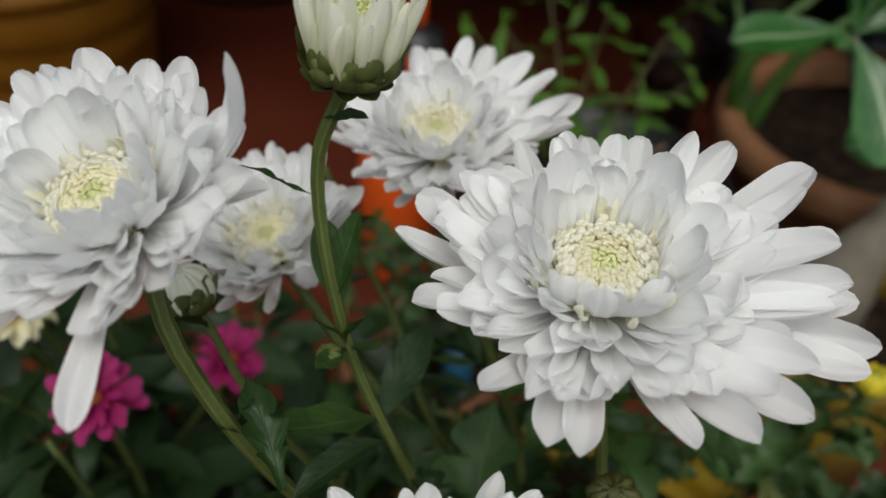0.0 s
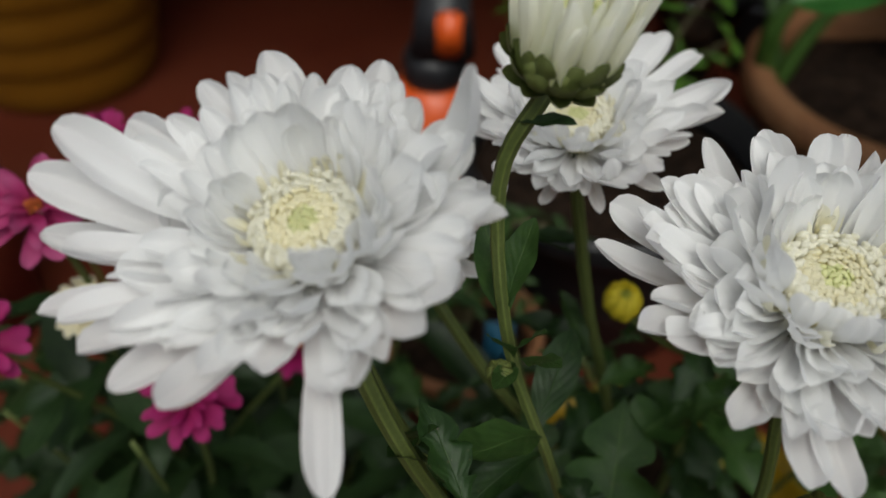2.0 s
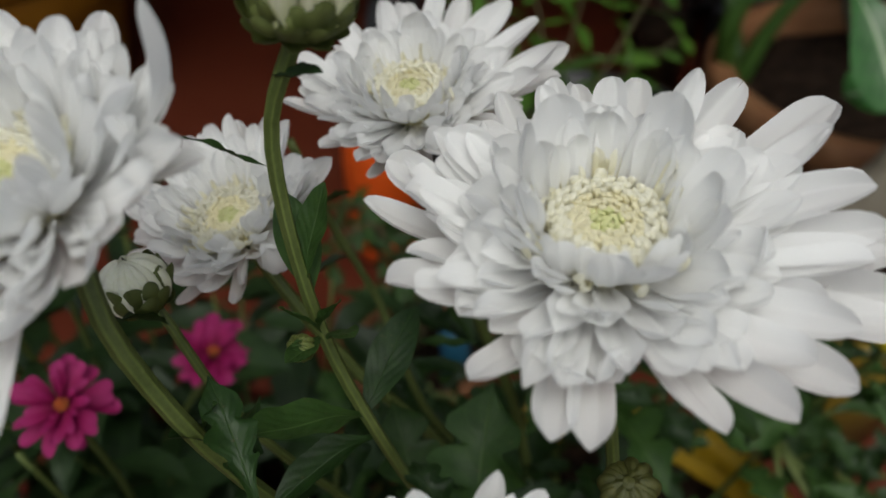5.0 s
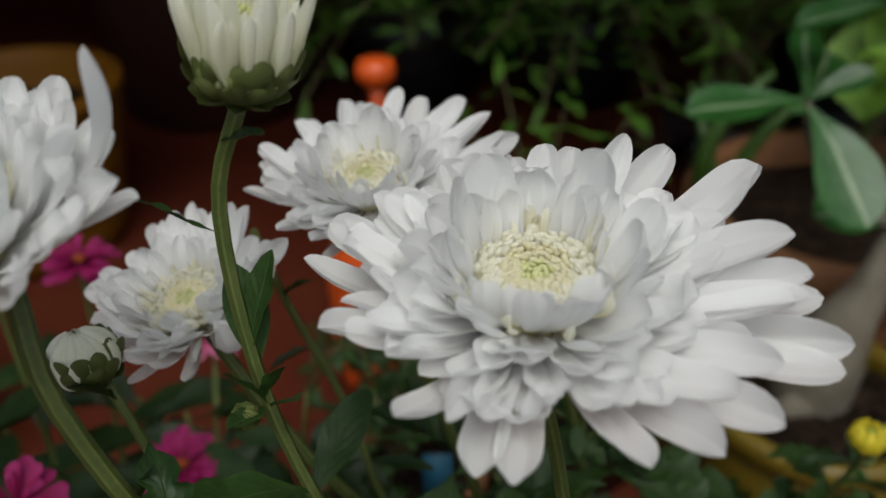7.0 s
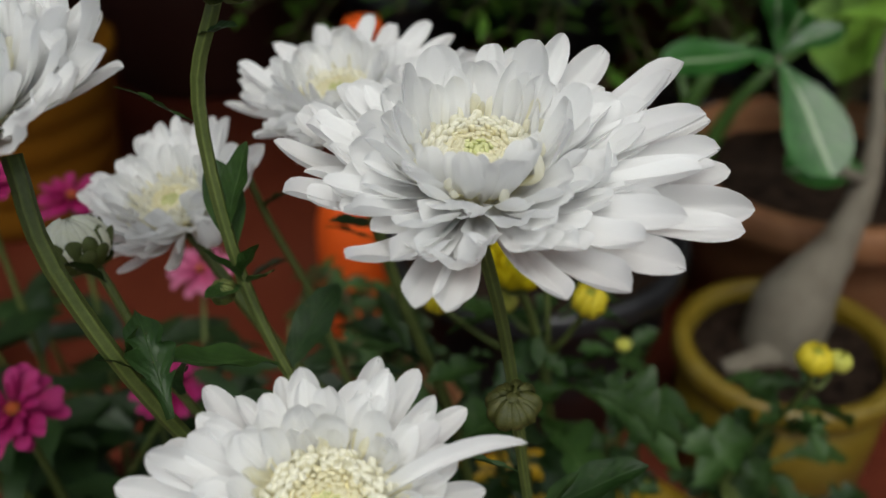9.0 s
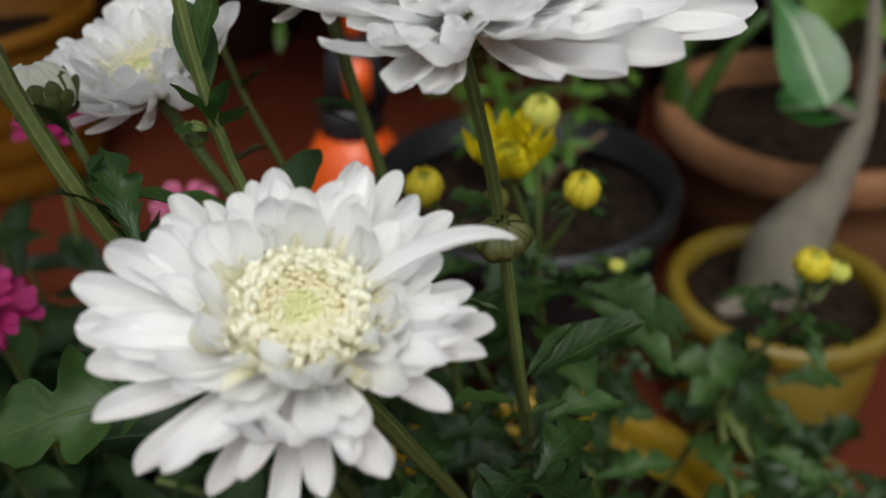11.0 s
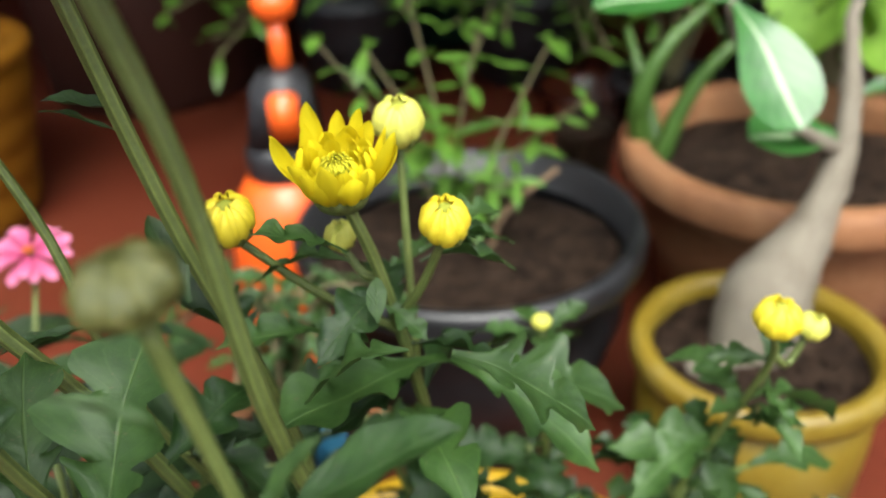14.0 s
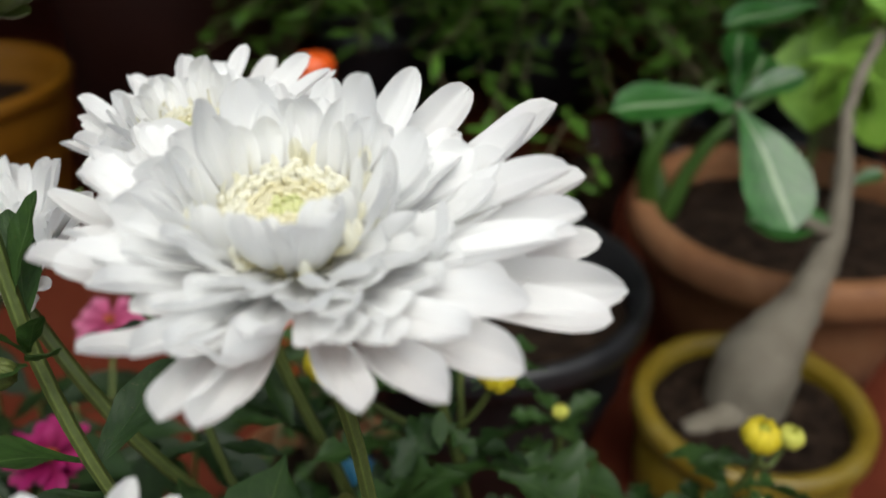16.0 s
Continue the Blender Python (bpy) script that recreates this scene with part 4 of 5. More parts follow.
# the smaller one
d_mum = mum((0.03, 0.32), "small white chrysanthemum still opening")
D_C, D_AX = (-0.079, 0.246, 0.599), (-0.16, -0.27, 1)
bloom(d_mum, D_C, D_AX, 0.041, 90, 34, hollow=0.3, rim=[(165, 19, 0.90), (140, 39, 0.72), (119, 33, 0.86), (-142, 9, 0.68), (90, 38, 0.92), (14, 34, 1.02), (-164, 11, 0.83), (-111, 19, 0.76), (-79, 19, 0.76), (-34, 24, 0.83), (50, 39, 0.95), (169, 33, 0.80), (69, 32, 0.93), (105, 34, 0.88)], cup=0.22, near=0.6, loose=1.2)
D_LINE = [(0.03, 0.32, 0.17), (0.0, 0.26, 0.42), (-0.045, 0.24, 0.53), neck(D_C, D_AX, 0.038)]
stem(d_mum, D_LINE, 0.0024, 0.0022)
leafy(d_mum, D_LINE, 0.2, 0.45, 6, 0.04, L_MUM, 4)

# a thin stem that climbs behind the small flower
x_mum = mum((0.045, 0.335), "thin chrysanthemum stem with a few narrow leaves", "chrysanthemum_shoot", "shoot", "leafy chrysanthemum shoots")
X_LINE = [(0.045, 0.335, 0.17), (0.01, 0.285, 0.38), (-0.019, 0.273, 0.46), (-0.036, 0.282, 0.52), (-0.053, 0.285, 0.565), (-0.063, 0.286, 0.602)]
stem(x_mum, X_LINE, 0.0017, 0.0014, n=26)
for foot, tip, wide_ in [((-0.026, 0.277, 0.487), (0.001, 0.264, 0.498), 0.6), ((-0.027, 0.277, 0.489), (-0.052, 0.262, 0.489), 0.7), ((-0.045, 0.284, 0.545), (-0.064, 0.276, 0.546), 0.7),
                         ((-0.055, 0.285, 0.57), (-0.045, 0.279, 0.585), 0.5), ((-0.008, 0.278, 0.43), (-0.034, 0.26, 0.436), 0.9)]:
    leaf(x_mum, foot, tip, L_OVAL, 0.2, wide_)
leafy(x_mum, X_LINE, 0.15, 0.4, 4, 0.038, L_MUM, 14)

# the low one in front
g_mum = mum((0.055, 0.27), "low white chrysanthemum with loose outer petals")
G_C, G_AX = (-0.002, 0.097, 0.602), (0.06, -0.42, 1)
bloom(g_mum, G_C, G_AX, 0.041, 72, 35, hollow=0.34, rim=[(74, 23, 0.87), (58, 27, 0.89), (38, 17, 0.89), (17, 22, 1.10, PETAL_BENT), (8, 19, 0.79), (175, 19, 1.07), (136, 12, 0.98), (113, 27, 0.77), (158, 14, 0.92), (93, 23, 0.66), (-163, 15, 0.96), (-16, 18, 0.87), (-131, 10, 0.96), (-112, 10, 0.86), (-94, -10, 1.04, PETAL_HANG), (-62, 14, 0.85), (-37, 20, 0.84), (66, 19, 0.76), (131, 22, 0.79), (-6, 18, 0.89), (-149, 12, 0.99), (-80, 12, 0.83), (-174, 17, 1.01), (-124, 16, 0.91)], cup=0.14, rods=1.7, near=0.5, quill=1.3, grain=1.15, folds=0.1, loose=1.2)
G_LINE = [(0.055, 0.27, 0.17), (0.04, 0.19, 0.4), (0.016, 0.125, 0.53), neck(G_C, G_AX, 0.052)]
stem(g_mum, G_LINE, 0.0021, 0.0022)
for foot, tip in [((-0.004, 0.167, 0.524), (-0.015, 0.195, 0.533)), ((-0.01, 0.145, 0.50), (-0.07, 0.135, 0.545))]:
    leaf(g_mum, foot, tip, L_MUM, rng.uniform(-0.3, 0.3), 1.2)
leaf(g_mum, (-0.042, 0.129, 0.549), (-0.088, 0.107, 0.565), L_PALE, -0.65, 1.25, 1)
leafy(g_mum, G_LINE, 0.15, 0.6, 6, 0.04, L_PALE, 5)

# half open flower on its tall stem
e_mum = mum((0.04, 0.3), "half-open white chrysanthemum on a tall stem")
E_LINE = [(0.04, 0.3, 0.17), (0.0, 0.22, 0.42), (-0.022, 0.187, 0.54), (-0.041, 0.194, 0.598), (-0.0475, 0.204, 0.655), (-0.0365, 0.2035, 0.688)]
stem(e_mum, E_LINE, 0.0015, 0.0021, n=26)
half_open(e_mum, (-0.036, 0.2035, 0.6865), (0.16, -0.02, 1), 41)
for foot, tip in [((-0.031, 0.189, 0.561), (-0.0156, 0.2236, 0.578)), ((-0.028, 0.186, 0.555), (-0.058, 0.165, 0.562))]:
    leaf(e_mum, foot, tip, L_OVAL, 0.1, 0.9)
for foot, tip in [ ((-0.030, 0.182, 0.572), (-0.056, 0.155, 0.595)), ((-0.040, 0.19, 0.60), (-0.048, 0.182, 0.617)),
                  ((-0.040, 0.19, 0.602), (-0.033, 0.184, 0.617)), ((-0.040, 0.188, 0.60), (-0.046, 0.172, 0.606)), ((-0.038, 0.189, 0.60), (-0.026, 0.178, 0.611)),
                  ((-0.043, 0.196, 0.616), (-0.037, 0.209, 0.640)), ((-0.043, 0.198, 0.606), (-0.048, 0.218, 0.630))]:
    leaf(e_mum, foot, tip, L_OVAL_PALE, rng.uniform(-0.3, 0.3), 1.05)
leaf(e_mum, (0.002, 0.192, 0.482), (0.011, 0.214, 0.532), L_PALE, 0.1, 1.5, 1)
leaf(e_mum, (-0.015, 0.196, 0.485), (-0.028, 0.224, 0.52), L_PALE, 0.1, 1.4, 2)
leaf(e_mum, (-0.048, 0.203, 0.648), (-0.068, 0.194, 0.664), L_OVAL_PALE, 0.2, 0.32)
leaf(e_mum, (-0.044, 0.203, 0.676), (-0.030, 0.196, 0.680), L_OVAL, 0.2, 0.7)
tight_bud(e_mum, (-0.044, 0.184, 0.598), (-0.2, -0.4, 1), 0.007, CALYX, 6, name="tiny_bud", inner=CALYX)
leafy(e_mum, E_LINE, 0.1, 0.3, 6, 0.038, L_MUM, 6)

# small white bud
f_mum = mum((0.02, 0.28), "small tight white chrysanthemum bud")
F_LINE = [(0.02, 0.28, 0.17), (-0.03, 0.225, 0.42), (-0.072, 0.2, 0.54), (-0.0925, 0.203, 0.6)]
stem(f_mum, F_LINE, 0.0016, 0.0014)
f_bud = tight_bud(f_mum, (-0.0945, 0.203, 0.598), (-0.2, 0.1, 1), 0.0172, WHITE_BUD, 7, 0.5, shut=80, name="white_bud", inner=WHITE_BUD)
r2 = random.Random(77)
f_ax = basis((-0.2, 0.1, 1))
for row, (n, r, h, rise, ln) in enumerate([(7, 0.0035, 0.0, 30, 0.0078), (9, 0.0078, 0.002, 62, 0.009), (10, 0.0095, 0.0052, 86, 0.0088)]):
    for k in range(n):
        set_petal(BRACT, "bract", f_bud, (-0.0945, 0.203, 0.598), f_ax, 2 * math.pi * (k + 0.5 * row) / n + r2.uniform(-0.12, 0.12), rise + r2.uniform(-7, 7), r, h, ln * r2.uniform(0.9, 1.15), r2, r2.uniform(-0.15, 0.15))
leaf(f_mum, (-0.0885, 0.199, 0.594), (-0.0935, 0.187, 0.611), L_OVAL, 0.3, 0.7)
leafy(f_mum, F_LINE, 0.2, 0.5, 4, 0.036, L_MUM, 7)

# ---- yellow chrysanthemum ----
YG = "yellow chrysanthemum stems"
y_mum = mum((0.1, 0.38), "bright yellow chrysanthemum half open with buds round it", group=YG)
Y_LINE = [(0.1, 0.38, 0.17), (0.085, 0.33, 0.36), (0.068, 0.302, 0.48), (0.057, 0.295, 0.523)]
stem(y_mum, Y_LINE, 0.0026, 0.0019)
yellow_head(y_mum, (0.056, 0.296, 0.520), (0.0, -0.25, 1), 0.0295, 0.0232, 51)
YB = [((0.089, 0.29, 0.510), 0.0148, Y_BUD), ((0.074, 0.333, 0.527), 0.0165, PALE_BUD), ((0.018, 0.295, 0.511), 0.0158, Y_BUD), ((0.052, 0.31, 0.497), 0.01, PALE_BUD)]
for (p, w, mt), root in zip(YB, (0.62, 0.5, 0.6, 0.7)):
    r0 = along(Y_LINE, root)
    stem(y_mum, [r0, (Vector(p) + r0) / 2 + Vector((0, 0, -0.004)), p], 0.0017, 0.0013, name="side_stem", n=10)
    tight_bud(y_mum, p, (0.05, -0.3, 1), w, mt, 8, name="yellow_bud")
for foot, tip in [((0.057, 0.287, 0.507), (0.032, 0.275, 0.526)), ((0.061, 0.303, 0.475), (0.050, 0.269, 0.478)), ((0.064, 0.304, 0.477), (0.083, 0.290, 0.472)),
                  ((0.089, 0.309, 0.445), (0.032, 0.260, 0.464)), ((0.089, 0.309, 0.445), (0.148, 0.279, 0.433)), ((0.091, 0.317, 0.439), (0.164, 0.319, 0.421)),
                  ((0.080, 0.313, 0.491), (0.112, 0.332, 0.501)), ((0.080, 0.311, 0.488), (0.110, 0.318, 0.497)), ((0.066, 0.331, 0.464), (0.078, 0.349, 0.491)),
                  ((0.043, 0.298, 0.467), (0.021, 0.275, 0.489)), ((0.028, 0.330, 0.444), (0.047, 0.335, 0.451)), ((0.059, 0.316, 0.420), (0.026, 0.322, 0.412)), ((0.073, 0.306, 0.423), (0.088, 0.253, 0.450))]:
    leaf(y_mum, foot, tip, L_PALE, rng.uniform(-0.5, 0.5), 1.0)
for foot, tip, wide_ in [((0.005, 0.279, 0.496), (-0.011, 0.298, 0.518), 0.9),
                        ((0.056, 0.294, 0.500), (0.026, 0.303, 0.506), 1.1),
                        ((0.005, 0.272, 0.504), (-0.020, 0.275, 0.500), 0.6),
                        ((0.085, 0.317, 0.497), (0.110, 0.329, 0.506), 1.1),
                        ((0.084, 0.315, 0.495), (0.109, 0.322, 0.494), 1.1),
                        ((0.076, 0.262, 0.485), (0.041, 0.267, 0.484), 1.2),
                        ((0.066, 0.275, 0.487), (0.064, 0.287, 0.497), 1.0),
                        ((0.090, 0.270, 0.477), (0.141, 0.264, 0.457), 1.1)]:
    leaf(y_mum, foot, tip, L_PALE if wide_ > 1 else L_OVAL_PALE, 0.15, wide_)
leafy(y_mum, Y_LINE, 0.2, 0.7, 10, 0.046, L_MUM, 8, mats2=L_PALE)

r_mum = mum((0.17, 0.38), "two round yellow chrysanthemum buds on one stem", group=YG)
R_LINE = [(0.17, 0.38, 0.17), (0.21, 0.37, 0.31), (0.232, 0.348, 0.40), (0.226, 0.335, 0.433)]
stem(r_mum, R_LINE, 0.002, 0.0015)
tight_bud(r_mum, (0.226, 0.335, 0.432), (0.0, -0.25, 1), 0.0165, Y_BUD, 9, name="yellow_bud")
stem(r_mum, [along(R_LINE, 0.75), (0.243, 0.352, 0.40), (0.251, 0.354, 0.416)], 0.0018, 0.0014, name="side_stem", n=8)
tight_bud(r_mum, (0.251, 0.354, 0.414), (0.2, -0.1, 1), 0.0115, PALE_BUD, 10, name="small_bud")
for foot, tip in [((0.236, 0.360, 0.390), (0.204, 0.363, 0.414)), ((0.234, 0.355, 0.375), (0.248, 0.330, 0.377)), ((0.232, 0.358, 0.375), (0.281, 0.382, 0.364)),
                  ((0.225, 0.365, 0.340), (0.181, 0.356, 0.366)), ((0.225, 0.364, 0.338), (0.217, 0.390, 0.343)), ((0.222, 0.362, 0.335), (0.186, 0.347, 0.350)),
                  ((0.234, 0.355, 0.368), (0.217, 0.349, 0.390)), ((0.232, 0.352, 0.362), (0.243, 0.339, 0.392))]:
    leaf(r_mum, foot, tip, L_PALE, rng.uniform(-0.5, 0.5), 1.1)
leafy(r_mum, R_LINE, 0.25, 0.75, 9, 0.042, L_PALE, 9, mats2=L_MUM)
for k, end in enumerate([(0.26, 0.40, 0.29), (0.2, 0.41, 0.29), (0.25, 0.33, 0.26), (0.29, 0.36, 0.24), (0.24, 0.28, 0.27), (0.2, 0.26, 0.26), (0.22, 0.44, 0.27), (0.3, 0.3, 0.22), (0.33, 0.36, 0.2), (0.3, 0.42, 0.21), (0.28, 0.25, 0.23), (0.35, 0.42, 0.17)]):
    side = [along(R_LINE, 0.3), (Vector(end) + along(R_LINE, 0.3)) / 2, end]
    stem(r_mum, side, 0.002, 0.0014, name="side_stem", n=8)
    leafy(r_mum, side, 0.3, 1.0, 6, 0.042, L_PALE, 70 + k, mats2=L_MUM)

s_mum = mum((0.14, 0.4), "chrysanthemum shoot with one tiny greenish bud", group=YG)
S_LINE = [(0.14, 0.4, 0.17), (0.142, 0.41, 0.29), (0.138, 0.412, 0.385)]
stem(s_mum, S_LINE, 0.0026, 0.0018)
tight_bud(s_mum, (0.138, 0.411, 0.384), (0, -0.2, 1), 0.0085, PALE_BUD, 11, name="small_bud")
for a in (0.4, 1.9, 3.3, 4.8):
    leaf(s_mum, (0.138, 0.412, 0.378), (0.138 + 0.03 * math.cos(a), 0.412 + 0.03 * math.sin(a), 0.39), L_PALE, 0.1, 1.1)
leafy(s_mum, S_LINE, 0.3, 0.97, 14, 0.042, L_PALE, 10, mats2=L_MUM)

# leafy shoots without flowers that fill the pot
for i in range(20):
    a, q = i * GOLD, 0.135 * math.sqrt((i + 0.5) / 20)
    root = (0.09 + q * math.cos(a), 0.325 + q * math.sin(a))
    if root[0] > 0.15 or root[0] - 0.09 + root[1] - 0.325 > 0.12:
        continue
    s = thing("chrysanthemum_shoot", (*root, POT_SOIL), "dark green leafy chrysanthemum shoot without flowers", "shoot", "leafy chrysanthemum shoots")
    top = (root[0] + 0.1 * math.cos(a) * q / 0.135 - 0.02, root[1] + 0.06 * math.sin(a) - 0.03, 0.25 + 0.12 * rng.random())
    line = [(*root, 0.165), ((root[0] + top[0]) / 2 + 0.01, (root[1] + top[1]) / 2, 0.26), top]
    stem(s, line, 0.003, 0.0016, n=10)
    leafy(s, line, 0.25, 1.0, 12, 0.042, L_MUM, 20 + i, mats2=L_PALE if i % 3 == 0 else None)

# ---- pink zinnias in their own pot ----
zpot = (-0.22, 0.36, 0)
pot("zinnia_pot", zpot, walls(0.135, 0.1, 0.2, 0.01), 0.12, 0.17, REDPOT, "red clay pot hidden under pink zinnias", ring(0.142, 0.205, 0.018, 0.025))


# rings of petals: count, length in head widths, rise, height of the foot
ZINNIA_DOUBLE = ((11, 0.52, 0, -0.02), (9, 0.44, 12, 0.02), (7, 0.33, 28, 0.05), (5, 0.22, 46, 0.07))
ZINNIA_SINGLE = ((10, 0.52, -4, 0.0), (7, 0.46, 8, 0.02))


def zinnia(head, size, axis, meshes, seed, label, layers=ZINNIA_DOUBLE):
    r2 = random.Random(seed)
    root = (zpot[0] + r2.uniform(-0.07, 0.07), zpot[1] + r2.uniform(-0.07, 0.07), 0.172)
    t = thing("zinnia", root, label, "flower", "pink zinnias")
    ax = basis(axis)
    c = Vector(head)
    line = [root, ((root[0] + head[0]) / 2, (root[1] + head[1]) / 2 + 0.015, (root[2] + head[2]) / 2), c - ax[2] * 0.012]
    stem(t, line, 0.0024, 0.0018, 0.05)
    cal = head_core(size * 0.16, c - ax[2] * 0.006, axis, t, "flower_head")
    for ring, (n, ln, rise, base) in enumerate(layers):
        for k in range(n):
            set_petal(meshes, "petal", cal, c, ax, 2 * math.pi * (k + 0.5 * ring) / n + r2.gauss(0, 0.13), rise + r2.gauss(0, 9), size * 0.07, base * size, size * ln * r2.uniform(0.85, 1.08), r2, r2.gauss(0, 0.25), r2.uniform(1.05, 1.4))
    bm = bmesh.new()
    for k in range(19):
        q = math.sqrt((k + 0.5) / 19) * size * 0.075 * r2.uniform(0.85, 1.2)
        a = k * GOLD
        bmesh.ops.create_icosphere(bm, subdivisions=1, radius=size * r2.uniform(0.013, 0.021), matrix=Matrix.Translation((q * math.cos(a), q * math.sin(a), size * (0.11 - 0.3 * q / size))) @ Matrix.Diagonal((1, 1, 1.8, 1)))
    part("disc", bm, ORANGE_FLORET, cal, at=Matrix.Translation(c) @ Matrix((ax[0], ax[1], ax[2])).transposed().to_4x4())
    leafy(t, line, 0.15, 0.85, 9, 0.06, L_ZIN, seed)
    return t


for i, (p, sz, axis, ms, lb) in enumerate([
    ((-0.237, 0.295, 0.562), 0.045, (0.1, -0.5, 1), ROSE_PETAL, "double rose pink zinnia with an orange centre"),
    ((-0.264, 0.258, 0.515), 0.04, (0.2, -0.5, 1), PK_PETAL, "bright magenta zinnia with an orange centre"),
    ((-0.17, 0.508, 0.387), 0.044, (0.1, -0.3, 1), FADED_PETAL, "pale pink zinnia with an orange centre"),
    ((-0.24, 0.384, 0.53), 0.045, (0.0, -0.3, 1), PK_PETAL, "bright magenta zinnia with an orange centre"),
    ((-0.2276, 0.461, 0.48), 0.042, (0.2, -0.2, 1), PK_PETAL, "bright magenta zinnia with an orange centre"),
    ((-0.178, 0.257, 0.482), 0.042, (0.2, -0.4, 1), PK_PETAL, "bright magenta zinnia with an orange centre"),
    ((-0.15, 0.36, 0.40), 0.045, (0.2, -0.2, 1), PK_PETAL, "bright magenta zinnia with an orange centre"),
    ((-0.238, 0.306, 0.487), 0.034, (0.6, -0.2, 1), CREAM_PETAL, "faded cream zinnia with dry ragged petals"),
]):
    zinnia(p, sz, axis, ms, 60 + i, lb, ZINNIA_SINGLE if i in (1, 2) else ZINNIA_DOUBLE)
for i in range(24):
    a, q = i * GOLD, 0.125 * math.sqrt((i + 0.5) / 24)
    root = (zpot[0] + q * math.cos(a), zpot[1] + q * math.sin(a))
    s = thing("zinnia_shoot", (*root, 0.172), "leafy green zinnia shoot without a flower", "shoot", "leafy zinnia shoots")
    top = (root[0] + 0.7 * q * math.cos(a), root[1] + 0.5 * q * math.sin(a) - 0.04, 0.33 + 0.13 * rng.random())
    line = [(*root, 0.168), ((root[0] + top[0]) / 2, (root[1] + top[1]) / 2 + 0.01, 0.25), top]
    stem(s, line, 0.0024, 0.0014, 0.05, n=10)
    leafy(s, line, 0.2, 1.0, 9, 0.065, L_ZIN, 90 + i)

# ---- adenium in the yellow clay pot ----
ad = thing("adenium", (0.374, 0.668, 0.156), "adenium with a swollen grey trunk and glossy leaves", "plant")


def fat(s):
    """Girth of the trunk: a swollen foot, a shoulder, then a slender neck."""
    k = min(5.999, s * 6)
    girth = (0.041, 0.042, 0.0195, 0.0118, 0.0078, 0.0068, 0.005)
    i = int(k)
    return girth[i] + (girth[i + 1] - girth[i]) * (k - i)


part("trunk", tube([(0.371, 0.682, 0.14), (0.382, 0.689, 0.208), (0.421, 0.712, 0.267), (0.45, 0.74, 0.334), (0.458, 0.774, 0.391), (0.469, 0.811, 0.435), (0.51, 0.865, 0.487)], 1.0, 1.0, 40, 20, 0.0, None, fat), BARK, ad)
part("branch", tube([(0.448, 0.738, 0.325), (0.372, 0.697, 0.377), (0.325, 0.682, 0.44), (0.309, 0.68, 0.482)], 0.0065, 0.0045, 16, 10), BARK, ad)
part("root", tube([(0.371, 0.672, 0.165), (0.348, 0.655, 0.166), (0.304, 0.647, 0.155)], 0.02, 0.011, 10, 10), BARK, ad)
for o in ad.children:
    for v in o.data.vertices:
        v.co += Vector((noise.noise(v.co * 60), noise.noise(v.co * 60 + Vector((9, 0, 0))), 0.4 * noise.noise(v.co * 60 + Vector((0, 9, 0))))) * 0.0035
for foot, tip, lean_, wide_ in [((0.306, 0.679, 0.485), (0.203, 0.668, 0.486), -0.35, 0.85), ((0.309, 0.683, 0.487), (0.334, 0.785, 0.512), 0.1, 0.55), ((0.311, 0.681, 0.486), (0.362, 0.69, 0.508), 0.5, 0.9),
                                ((0.306, 0.678, 0.484), (0.285, 0.645, 0.488), -0.3, 0.8), ((0.311, 0.684, 0.487), (0.37, 0.79, 0.482), 0.4, 0.6), ((0.385, 0.73, 0.55), (0.29, 0.69, 0.548), -0.4, 0.55),
                                ((0.45, 0.743, 0.339), (0.348, 0.717, 0.354), -0.4, 0.88), ((0.461, 0.76, 0.367), (0.494, 0.768, 0.381), 0.4, 0.88), ((0.31, 0.678, 0.482), (0.349, 0.597, 0.412), 0.35, 1.0)]:
    leaf(ad, foot, tip, L_ADEN, lean_, wide_)
lime = thing("lime_plant", (0.53, 1.0, 0.19), "lime green broad-leaved plant in the terracotta pot", "plant")
LIME_LINE = [(0.53, 1.0, 0.18), (0.54, 1.02, 0.35), (0.55, 1.03, 0.5), (0.56, 1.05, 0.62)]
stem(lime, LIME_LINE, 0.006, 0.003, 0, n=14)
leafy(lime, LIME_LINE, 0.5, 1.0, 13, 0.12, L_LIME, 44, 0.6)
for tip, lean_ in (((0.495, 0.995, 0.335), 0.1), ((0.605, 0.99, 0.36), -0.1), ((0.53, 0.98, 0.40), 0.0), ((0.6, 1.0, 0.29), 0.2)):
    leaf(lime, (0.548, 1.045, 0.455), tip, L_LIME, lean_, 1.7)
leaf(ad, (0.505, 0.829, 0.446), (0.447, 0.895, 0.460), L_LIME, 0, 1.3)
leaf(ad, (0.535, 0.908, 0.480), (0.480, 0.916, 0.396), L_LIME, 0, 1.3)

# ---- pump sprayer ----
sp = thing("pump_sprayer", (-0.088, 0.92, 0), "orange pump sprayer with a black head and orange knob", "sprayer")
at = Matrix.Translation((-0.088, 0.92, 0))
part("tank", lathe([(0, 0), (0.055, 0), (0.066, 0.01), (0.07, 0.03), (0.07, 0.15), (0.068, 0.18), (0.06, 0.212), (0.046, 0.238), (0.03, 0.25), (0, 0.25)], 44), ORANGE, sp, at=at)
part("collar", lathe([(0, 0.245), (0.036, 0.245), (0.039, 0.25), (0.039, 0.275), (0.034, 0.285), (0, 0.285)], 32), BLACK, sp, "black screw collar", at=at)
head = box(-0.118, -0.04, 0.885, 0.955, 0.28, 0.362, 0.008)
